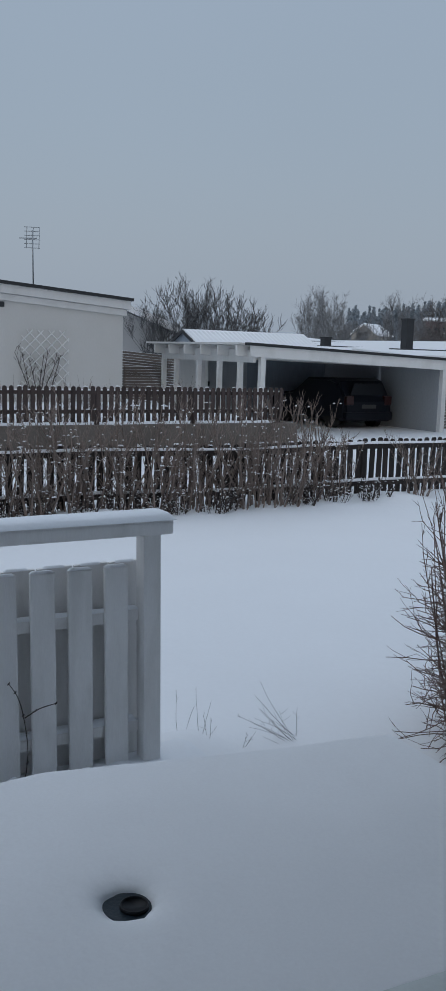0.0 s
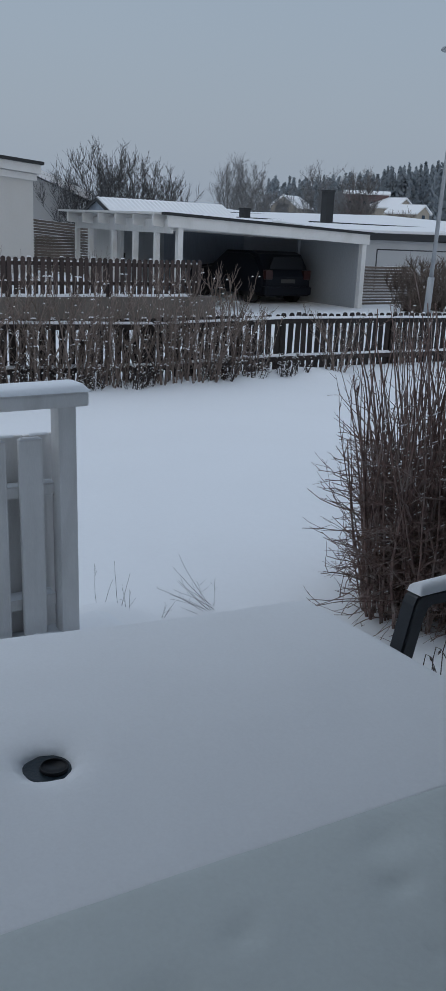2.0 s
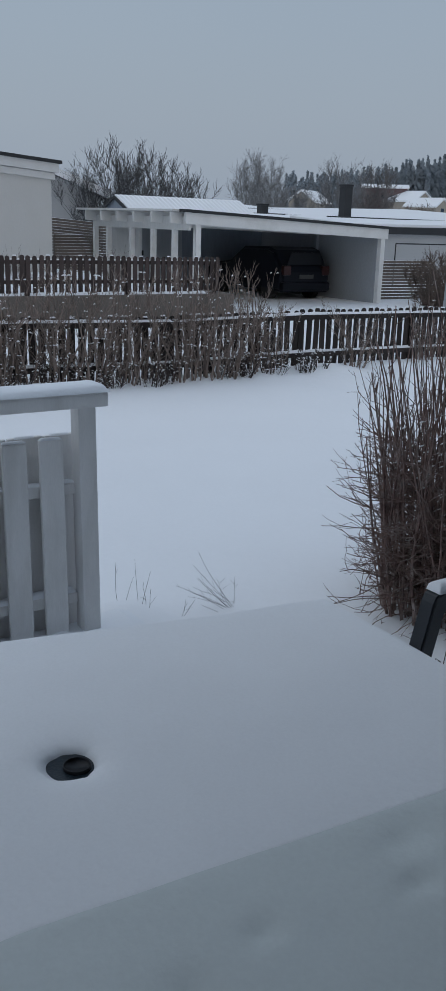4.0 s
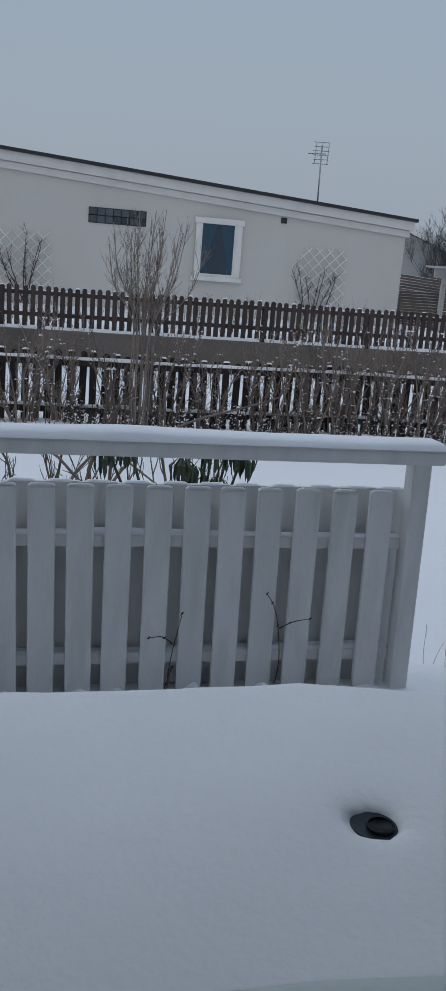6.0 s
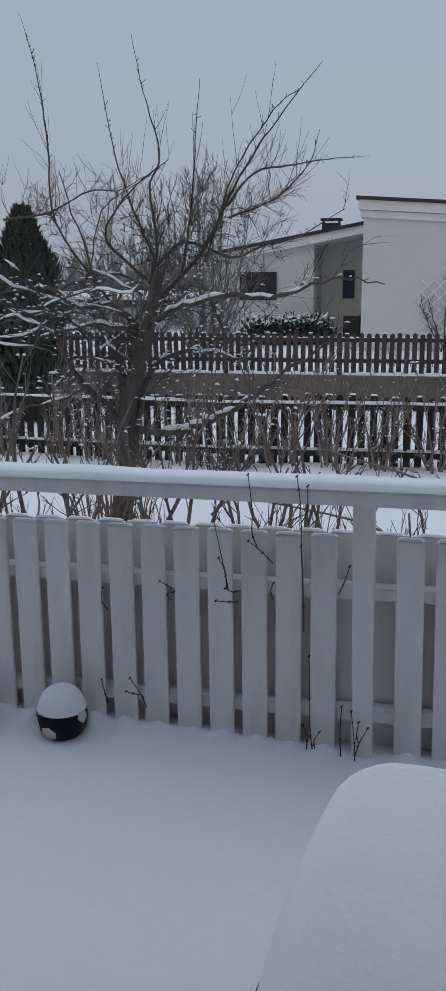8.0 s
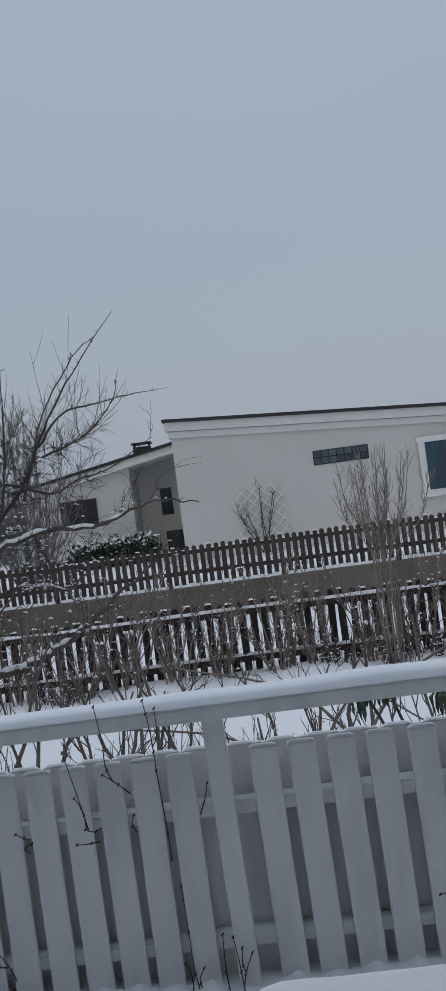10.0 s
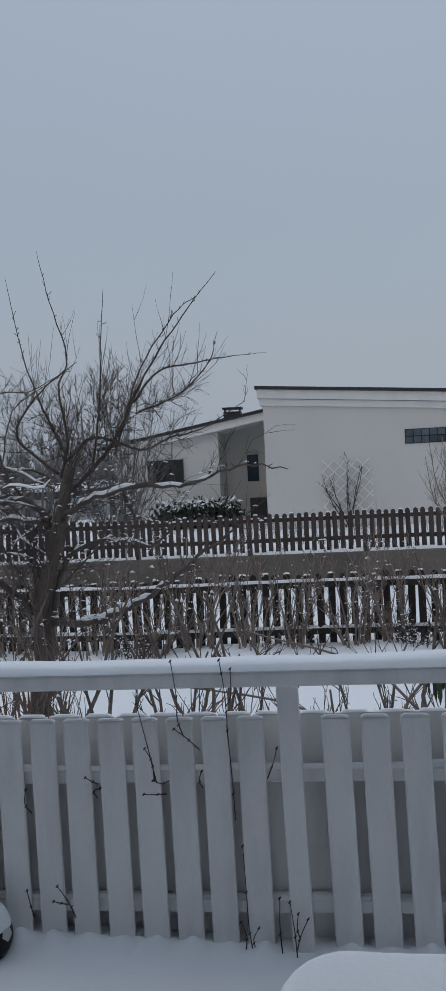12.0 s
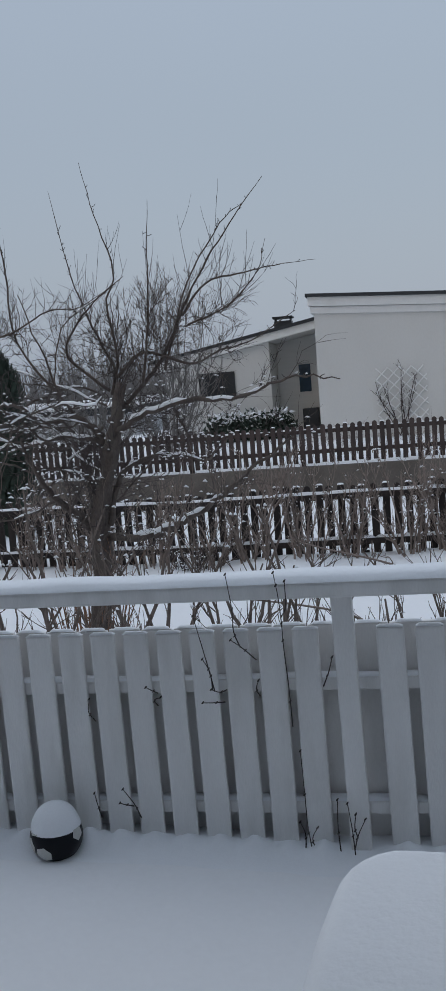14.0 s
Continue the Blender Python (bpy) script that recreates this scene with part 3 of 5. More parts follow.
# ---- roof aerial ----
aerial = thing("roof_aerial", "thin grey television aerial on the roof", "aerial")
vs, fs = [], []
tube(vs, fs, [(7.63, 24.2, 2.9), (7.60, 24.2, 4.62)], [0.02, 0.018], 6)
part("mast", mesh_arrays("mast", vs, fs, STEEL), None, aerial)
vs, fs = [], []
tube(vs, fs, [(7.22, 24.1, 4.38), (7.75, 24.3, 4.43)], [0.014, 0.014], 5)
part("boom", mesh_arrays("boom", vs, fs, STEEL), None, aerial)
for k in range(6):
    vs, fs = [], []
    zz = 4.16 + k * 0.105
    tube(vs, fs, [(7.38, 24.2, zz), (7.82, 24.25, zz + 0.02)], [0.008, 0.008], 4)
    part("element", mesh_arrays("element", vs, fs, STEEL), None, aerial)
for k in range(3):
    vs, fs = [], []
    tube(vs, fs, [(7.44 + k * 0.17, 24.22, 4.15), (7.46 + k * 0.17, 24.22, 4.70)], [0.008, 0.008], 4)
    part("reflector_bar", mesh_arrays("reflector_bar", vs, fs, STEEL), None, aerial)


# ---- trellises ----
def trellis(x0, z0, x1, z1):
    t = thing("trellis", "white diamond trellis with a bare climber on the wall", "trellis", "wall trellises")
    step, w, h = 0.285, x1 - x0, z1 - z0
    for sgn in (1, -1):
        k = -h
        while k < w:
            a, b = max(0.0, k), min(w, k + h)
            if b - a > 0.08:
                p, q = a - k, b - k
                if sgn < 0:
                    p, q = h - p, h - q
                yy = HY - (0.045 if sgn > 0 else 0.032)
                vs, fs = [], []
                tube(vs, fs, [(x0 + a, yy, z0 + p), (x0 + b, yy, z0 + q)], [0.017, 0.017], 4)
                part("lath", mesh_arrays("lath", vs, fs, WHITE_FAR, False), None, t)
            k += step
    return t


trellis(-0.42, 0.45, 0.79, 1.88)
trellis(6.93, 0.45, 8.17, 2.03)

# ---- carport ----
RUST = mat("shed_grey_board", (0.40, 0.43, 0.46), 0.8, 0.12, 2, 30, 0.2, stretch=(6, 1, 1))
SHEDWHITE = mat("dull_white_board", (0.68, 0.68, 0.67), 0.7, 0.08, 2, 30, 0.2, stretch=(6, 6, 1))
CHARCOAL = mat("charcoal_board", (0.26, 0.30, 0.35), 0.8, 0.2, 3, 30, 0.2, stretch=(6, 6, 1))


def cp_z(x):
    return 1.80 - 0.0361 * (x - 11.87)


cp = thing("carport", "white timber carport with shaded open bay", "carport")
part("front_beam", prism([(11.80, cp_z(11.80)), (11.80, cp_z(11.80) - 0.27), (18.35, cp_z(18.35) - 0.27), (18.35, cp_z(18.35))], 0.08, "y", 19.86), WHITE_FAR, cp, "long white front beam")
part("roof_edge", prism([(11.75, cp_z(11.75) + 0.07), (11.75, cp_z(11.75) + 0.004), (18.45, cp_z(18.45) + 0.004), (18.45, cp_z(18.45) + 0.07)], 0.3, "y", 19.8), FELT, cp, "black roof edge")
part("roof", prism([(11.58, cp_z(11.58) + 0.06), (11.58, cp_z(11.58) + 0.01), (18.4, cp_z(18.4) + 0.01), (18.4, cp_z(18.4) + 0.06)], 5.6, "y", 20.11), SHEDWHITE, cp, "corrugated roof with snow")
for i in range(6):
    y = 20.25 + i * 0.97
    part("rafter", prism([(11.60, 1.805), (11.60, 1.55), (12.2, 1.50), (18.2, 1.33), (18.2, 1.57)], 0.06, "y", y), WHITE_FAR, cp)
part("side_beam", box(11.92, 19.95, 1.38, 12.0, 25.3, 1.70), SHEDWHITE, cp)
part("corner_post", box(12.12, 19.9, -0.7, 12.26, 20.04, 1.53), WHITE_FAR, cp)
for y in (20.6, 21.7, 22.9, 24.3, 25.15):
    part("post", box(11.90, y, -0.7, 12.02, y + 0.12, 1.38), WHITE_FAR, cp)
part("end_post", box(18.12, 19.88, -0.8, 18.27, 20.02, 1.30), WHITE_FAR, cp)
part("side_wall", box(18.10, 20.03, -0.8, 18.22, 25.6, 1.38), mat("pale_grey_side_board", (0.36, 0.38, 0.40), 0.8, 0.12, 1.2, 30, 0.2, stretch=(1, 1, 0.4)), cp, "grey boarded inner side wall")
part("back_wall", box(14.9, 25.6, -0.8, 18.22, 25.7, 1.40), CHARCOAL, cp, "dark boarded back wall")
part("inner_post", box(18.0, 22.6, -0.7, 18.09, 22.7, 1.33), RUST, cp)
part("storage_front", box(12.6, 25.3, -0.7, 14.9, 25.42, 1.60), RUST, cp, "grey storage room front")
part("storage_wall", box(12.5, 23.6, -0.7, 12.6, 25.42, 1.50), SHEDWHITE, cp)
lant = part("wall_lantern", box(13.05, 25.16, 0.98, 13.17, 25.28, 1.22, 0.03), FELT, cp, "black wall lantern")
part("lantern_arm", box(13.09, 25.2, 1.221, 13.13, 25.298, 1.30), FELT, lant)
part("letter_box", box(13.28, 25.2, 0.58, 13.52, 25.298, 0.72, 0.01), FELT, cp)

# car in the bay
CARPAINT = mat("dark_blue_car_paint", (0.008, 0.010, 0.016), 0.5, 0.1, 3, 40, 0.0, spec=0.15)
# glass, tail lamps and white plate carry the bay's shade in their colours
BLACKGLASS = mat("shade_dark_car_glass", (0.01, 0.012, 0.016), 0.4, 0.1, 3, 40, 0.0, spec=0.2)
TAIL = mat("shade_dark_red_lamp", (0.035, 0.008, 0.008), 0.3, 0.1, 5, 30, 0.0)
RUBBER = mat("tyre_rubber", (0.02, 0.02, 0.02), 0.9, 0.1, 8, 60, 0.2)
PLATE = mat("shade_dark_plate", (0.05, 0.05, 0.05), 0.5, 0.05, 3, 40, 0.0)
car = thing("parked_car", "dark hatchback car parked in the shaded carport", "car")
CX, CY, CZ = 15.95, 21.5, -0.50
prof = [(0.0, 0.25), (0.0, 0.80), (0.10, 0.95), (0.45, 1.40), (0.75, 1.48), (2.0, 1.46), (2.75, 1.02), (3.9, 0.88), (4.1, 0.60), (4.1, 0.25)]
bm = prism([(CY + a, CZ + b) for a, b in prof], 1.75, "x", CX)
bmesh.ops.bevel(bm, geom=[e for e in bm.edges if abs((e.verts[0].co - e.verts[1].co).x) < 0.01], offset=0.09, segments=3, affect='EDGES')
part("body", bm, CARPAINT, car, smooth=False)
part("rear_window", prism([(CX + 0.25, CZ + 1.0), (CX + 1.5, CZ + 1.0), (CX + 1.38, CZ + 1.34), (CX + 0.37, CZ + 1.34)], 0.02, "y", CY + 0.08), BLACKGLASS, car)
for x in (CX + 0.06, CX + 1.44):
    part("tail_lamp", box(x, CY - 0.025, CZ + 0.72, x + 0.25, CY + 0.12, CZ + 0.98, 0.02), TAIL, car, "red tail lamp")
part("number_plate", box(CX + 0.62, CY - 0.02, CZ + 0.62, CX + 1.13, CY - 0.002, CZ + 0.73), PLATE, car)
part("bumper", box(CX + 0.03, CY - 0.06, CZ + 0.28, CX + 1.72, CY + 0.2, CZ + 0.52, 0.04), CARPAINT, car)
for x in (CX + 0.02, CX + 1.53):
    for y in (CY + 0.75, CY + 3.3):
        bm = bmesh.new()
        bmesh.ops.create_cone(bm, segments=24, radius1=0.31, radius2=0.31, depth=0.2, cap_ends=True)
        bmesh.ops.transform(bm, matrix=pose(x + 0.1, y, CZ + 0.31, 0, 90, 0), verts=bm.verts[:])
        part("wheel", bm, RUBBER, car)

# gabled outbuilding with a corrugated roof behind the carport
shed = thing("outbuilding", "white outbuilding with snow-covered corrugated gable roof", "outbuilding")
part("wall", box(15.2, 28.95, -0.6, 20.1, 31.45, 1.78), SHEDWHITE, shed)
part("gable", prism([(28.95, 1.78), (31.45, 1.78), (30.2, 2.34)], 0.1, "x", 15.12), CHARCOAL, shed, "dark gable end")


def corrugated(x0, x1, ya, za, yb, zb, pitch, thick=0.03, amp=0.009):
    n = int((x1 - x0) / pitch) * 4
    vs, fs = [], []
    for k in range(n + 1):
        x = x0 + (x1 - x0) * k / n
        w = amp * (0, 1, 0, -1)[k % 4]
        for y, z in ((ya, za), (yb, zb)):
            vs += [(x, y, z + w), (x, y, z + w - thick)]
    for k in range(n):
        a = k * 4
        fs += [(a, a + 4, a + 6, a + 2), (a + 1, a + 3, a + 7, a + 5), (a, a + 1, a + 5, a + 4), (a + 2, a + 6, a + 7, a + 3)]
    return vs, fs


part("roof_slope", mesh_arrays("roof_slope", *corrugated(15.05, 20.25, 28.7, 1.74, 30.2, 2.41, 0.18), SNOW, False), None, shed, "snowy corrugated roof slope")
part("roof_slope", mesh_arrays("roof_slope", *corrugated(15.05, 20.25, 30.2, 2.41, 31.7, 1.74, 0.18), SNOW, False), None, shed)
part("verge", prism([(28.66, 1.70), (30.2, 2.37), (31.74, 1.70), (31.74, 1.60), (30.2, 2.27), (28.66, 1.60)], 0.05, "x", 15.0), FELT, shed, "dark verge board")


# ---- horizontal slat fences ----
SLAT = mat("grey_brown_slat", (0.165, 0.138, 0.12), 0.8, 0.25, 3, 40, 0.3, stretch=(0.5, 3, 3), piece=0.25)


def slat_fence(label, x0, x1, y, z0, z1, pitch, slope=0.0):
    f = thing("slat_fence", label, "fence", "slat fences")
    me = mesh_of("slat", box(0, -0.012, 0, x1 - x0, 0.012, pitch * 0.78), SLAT)
    sn = mesh_arrays("slat_snow", *snow_loaf(0, -0.018, x1 - x0, 0.012, 0, 0.007, 0.012, 1, 20, 4, 0.003), SNOW)
    z = z0
    while z < z1:
        piece("slat", me, f, x0, y, z, 0, slope, 0)
        piece("slat_snow", sn, f, x0, y - 0.004, z + pitch * 0.78, 0, slope, 0)
        z += pitch
    n = max(2, int((x1 - x0) / 1.8) + 1)
    for k in range(n):
        x = x0 + (x1 - x0 - 0.08) * k / (n - 1)
        part("post", box(x, y + 0.014, z0 - 0.8, x + 0.08, y + 0.09, z1 + 0.02), SLAT, f)
    return f


slat_fence("grey-brown horizontal slat fence edged with snow", 18.75, 21.4, 21.0, -0.72, 0.60, 0.088)
slat_fence("brown horizontal slat fence behind the house", 11.1, 12.35, 26.2, 0.1, 1.05, 0.085)
slat_fence("brown horizontal slat fence behind the house", 11.0, 13.6, 27.6, 0.1, 1.55, 0.085, 4.0)
# limbs of the apple tree: start and end radius, then the bends of its line
BOUGHS = {}


def bough(key, r0, r1, *bends):
    BOUGHS[key] = (r0, r1, bends)


bough("trunk", 0.100, 0.046, (-2.30, 6.6, -0.11), (-2.25, 6.6, 0.40), (-2.21, 6.6, 0.83), (-2.13, 6.6, 1.12), (-2.07, 6.6, 1.37), (-1.97, 6.6, 1.75))
bough("a", 0.055, 0.006, (-2.1, 6.6, 1.47), (-1.88, 6.68, 1.68), (-1.68, 6.77, 1.92), (-1.54, 6.85, 2.22), (-1.37, 6.93, 2.55), (-1.15, 7.02, 2.87), (-0.89, 7.1, 3.2))
bough("b", 0.030, 0.004, (-1.52, 6.8, 2.21), (-1.36, 7.0, 2.45), (-1.15, 7.2, 2.52), (-0.88, 7.4, 2.58), (-0.57, 7.6, 2.62))
bough("c", 0.022, 0.004, (-1.46, 6.7, 2.13), (-1.14, 6.57, 2.23), (-0.89, 6.43, 2.42), (-0.8, 6.3, 2.62))
bough("d", 0.050, 0.006, (-2.1, 6.6, 1.37), (-1.81, 6.48, 1.5), (-1.5, 6.37, 1.58), (-1.16, 6.25, 1.58), (-0.92, 6.13, 1.62), (-0.62, 6.02, 1.69), (-0.34, 5.9, 1.65))
bough("e", 0.055, 0.012, (-2.2, 6.6, 0.60), (-1.9, 6.54, 0.61), (-1.7, 6.48, 0.66), (-1.52, 6.43, 0.75), (-1.34, 6.37, 0.84), (-1.17, 6.30, 0.95), (-0.95, 6.2, 1.12), (-0.68, 6.1, 1.30))
bough("f", 0.040, 0.012, (-2.16, 6.6, 0.7), (-2.09, 6.68, 1.01), (-1.94, 6.76, 1.16), (-1.68, 6.84, 1.18), (-1.46, 6.92, 1.12), (-1.29, 7.0, 1.27))
bough("g", 0.050, 0.014, (-2.31, 6.6, 0.69), (-2.45, 6.52, 0.87), (-2.58, 6.45, 1.03), (-2.66, 6.38, 1.26), (-2.66, 6.3, 1.41))
bough("h", 0.050, 0.012, (-2.15, 6.6, 1.37), (-2.36, 6.66, 1.52), (-2.63, 6.72, 1.51), (-2.86, 6.78, 1.64), (-3.09, 6.84, 1.65), (-3.39, 6.9, 1.61))
bough("i", 0.035, 0.004, (-2.05, 6.6, 1.67), (-2.0, 6.66, 1.97), (-2.07, 6.72, 2.33), (-2.01, 6.78, 2.58), (-2.14, 6.84, 3.02), (-2.24, 6.9, 3.42))
bough("j", 0.035, 0.006, (-2.06, 6.6, 1.7), (-2.33, 6.52, 1.96), (-2.24, 6.45, 2.16), (-2.01, 6.38, 2.36), (-1.8, 6.3, 2.47))
bough("k", 0.028, 0.004, (-2.04, 6.7, 1.86), (-2.27, 6.87, 2.28), (-2.45, 7.03, 2.7), (-2.61, 7.2, 3.31))
bough("l", 0.030, 0.004, (-1.81, 6.6, 1.72), (-1.72, 6.53, 2.13), (-1.67, 6.47, 2.52), (-1.61, 6.4, 2.98))
bough("m", 0.030, 0.006, (-1.66, 6.7, 1.82), (-1.56, 6.75, 2.14), (-1.46, 6.8, 2.45), (-1.19, 6.85, 2.85), (-1.03, 6.9, 2.98))
bough("n", 0.030, 0.006, (-1.6, 6.6, 1.58), (-1.49, 6.45, 1.36), (-1.45, 6.3, 1.12))
bough("o", 0.030, 0.004, (-2.41, 6.8, 1.52), (-2.87, 6.9, 2.13), (-2.95, 7.0, 2.68), (-3.06, 7.1, 3.24), (-3.23, 7.2, 3.7))
bough("p", 0.026, 0.004, (-3.25, 6.8, 2.15), (-2.85, 6.75, 2.19), (-2.52, 6.7, 2.33), (-2.25, 6.65, 2.33), (-1.91, 6.6, 2.49))
bough("q", 0.040, 0.010, (-2.15, 6.6, 1.33), (-2.5, 6.75, 1.38), (-2.93, 6.9, 1.32), (-3.26, 7.05, 1.4), (-3.62, 7.2, 1.35))
bough("r", 0.040, 0.006, (-2.0, 6.6, 1.79), (-1.79, 6.66, 1.96), (-1.47, 6.72, 1.85), (-1.25, 6.78, 1.93), (-1.02, 6.84, 1.99), (-0.69, 6.9, 2.18))


# ---- bare trees and shrubs ----
def wander(r, p, d, length, n, jitter, up):
    pts, p, d = [Vector(p)], Vector(p), Vector(d).normalized()
    for _ in range(n):
        d = (d + Vector((r.uniform(-1, 1), r.uniform(-1, 1), r.uniform(-1, 1))) * jitter + Vector((0, 0, up))).normalized()
        p = p + d * (length / n)
        pts.append(p.copy())
    return pts


def taper(a, b, n):
    return [a + (b - a) * k / (n - 1) for k in range(n)]


def twigs_on(r, vs, fs, pts, count, length, radius, up, from_=0.3, forks=2, sides=3, jitter=0.25, out=0.8, tip=0.35):
    """Side shoots along a limb, each with its own forks."""
    for _ in range(count):
        s = from_ + (1 - from_) * r.random()
        k = min(int(s * (len(pts) - 1)), len(pts) - 2)
        f = s * (len(pts) - 1) - k
        p = Vector(pts[k]).lerp(Vector(pts[k + 1]), f)
        along = (Vector(pts[k + 1]) - Vector(pts[k])).normalized()
        side = Vector((r.uniform(-1, 1), r.uniform(-1, 1), r.uniform(-0.5, 1)))
        d = along * 0.6 + side.normalized() * out + Vector((0, 0, up))
        ln = length * r.uniform(0.4, 1.2)
        q = wander(r, p, d, ln, 4, jitter, up * 0.25)
        tube(vs, fs, q, taper(radius, radius * tip, 5), sides)
        for _ in range(forks):
            k2 = r.choice((1, 2, 3))
            d2 = (q[k2 + 1] - q[k2]).normalized() + Vector((r.uniform(-1, 1), r.uniform(-1, 1), r.uniform(-0.3, 1))) * 0.7
            q2 = wander(r, q[k2], d2, ln * r.uniform(0.3, 0.65), 3, jitter, up * 0.25)
            tube(vs, fs, q2, taper(radius * 0.65, radius * 0.3, 4), sides)


def snow_on(vs, fs, pts, radii, r, gap=0.35):
    """Snow lying on the flatter stretches of a limb."""
    run, rad = [], []
    for i in range(len(pts)):
        a, b = Vector(pts[max(0, i - 1)]), Vector(pts[min(len(pts) - 1, i + 1)])
        flat = abs((b - a).normalized().z) < 0.62 and radii[i] > 0.010
        if flat and r.random() > gap * 0.5:
            run.append(Vector(pts[i]) + Vector((0, -radii[i] * 0.25, radii[i] * 0.8)))
            rad.append(radii[i] * r.uniform(0.5, 0.8) + 0.004)
        else:
            if len(run) > 2:
                tube(vs, fs, run, [rad[0] * 0.3] + rad[1:-1] + [rad[-1] * 0.3], 6)
            run, rad = [], []
    if len(run) > 2:
        tube(vs, fs, run, [rad[0] * 0.3] + rad[1:-1] + [rad[-1] * 0.3], 6)


# apple tree in the garden
apple = thing("apple_tree", "old bare apple tree with snow on its limbs", "tree")
r = random.Random(21)
bv, bf, tv, tf, sv, sf = [], [], [], [], [], []
for key, (r0, r1, line) in BOUGHS.items():
    pts = smooth_line(line, 5)
    pts = [p + Vector((r.uniform(-1, 1), r.uniform(-1, 1), r.uniform(-1, 1))) * ((0.014 if key in 'defghqn' else 0.005) if 0 < i < len(pts) - 1 else 0) for i, p in enumerate(pts)]
    radii = [q * (0.84 if key == 'trunk' else 0.52 if key in 'dhq' else 0.62 if key in 'efg' else 0.36) * (1 + (0.35 if key == "trunk" else 0.2) * noise.noise(p * 6)) for q, p in zip(taper(r0, r1, len(pts)), pts)]
    if key == "trunk":
        twigs_on(r, tv, tf, pts, 60, 0.55, 0.0048, 0.1, 0.1, 4, 3, 0.35, 1.2)
        vs, fs = [], []
        tube(vs, fs, [pts[0] - Vector((0, 0, 0.25))] + pts, [r0 * 0.95] + radii, 22)
        axis = [Vector(p) for p in pts]
        gnarled = []
        for v in vs:
            v = Vector(v)
            c = min(axis, key=lambda p: (p - v).length)
            out = Vector((v.x - c.x, v.y - c.y, 0))
            lump = 0.34 * noise.noise(Vector((v.x * 9, v.y * 9, v.z * 4.5))) + 0.24 * noise.noise(v * 24)
            gnarled.append(tuple(v + out * lump))
        part("trunk", mesh_arrays("trunk", gnarled, fs, BARK), None, apple, "gnarled grey-brown trunk")
    else:
        tube(bv, bf, pts, radii, 8)
        if key in 'defghqn':
            snow_on(sv, sf, pts[1:], radii[1:], r, 0.08)
        thick = r0 > 0.045
        inner = [p for p in pts if p.z < 2.25 and p.x < -0.6]
        if len(inner) > 3:
            twigs_on(r, tv, tf, inner, 30 if thick else 22, 0.38, 0.0028, 0.02, 0.08, 5, 3, 0.50, 1.1)
        twigs_on(r, tv, tf, pts[:-6], 7, 0.40, 0.0026, 0.5, 0.2, 1, 3, 0.10)
        run = sum((q - p).length for p, q in zip(pts, pts[1:]))
        twigs_on(r, tv, tf, pts[:-2], int(24 * run), 0.042, 0.0030, 0.2, 0.05, 0, 3, 0.3, 1.0, 0.7)
# tangled side growth low in the crown, thickest away from the house
for k in range(34):
    p = Vector((r.uniform(-2.75, -2.05), r.uniform(6.4, 6.9), r.uniform(0.75, 1.75)))
    pts = wander(r, p, (r.uniform(-1.2, 0.25), r.uniform(-.5, .5), r.uniform(-0.35, 0.7)), r.uniform(0.5, 1.1), 9, 0.38, 0.0)
    tube(bv, bf, pts, taper(r.uniform(0.006, 0.011), 0.003, 10), 5)
    snow_on(sv, sf, pts[1:], [0.0105] * (len(pts) - 1), r, 0.5)
    twigs_on(r, tv, tf, pts, 8, 0.26, 0.0028, 0.05, 0.1, 3, 3, 0.5, 1.1)
for i in range(0, len(tv) - 12, 41):
    p = Vector(tv[i])
    if p.z < 1.75 and r.random() < 0.55:
        u = Vector((r.uniform(0.008, 0.02), 0, r.uniform(-0.004, 0.004)))
        p = p + Vector((0, 0, 0.004))
        tube(sv, sf, [p - u, p + Vector((0, 0, 0.003)), p + u], [0.002, r.uniform(0.004, 0.008), 0.002], 5)
part("branchwork", mesh_arrays("branchwork", bv, bf, BARK), None, apple, "crooked snow-lined branches")
tagged(part("crown", mesh_arrays("crown", tv, tf, TWIG), None, apple, "fine dark twigs and spurs"), kind="stuff")
tagged(part("branch_snow", mesh_arrays("branch_snow", sv, sf, SNOW), None, apple, "snow lying along the branches"), kind="stuff")


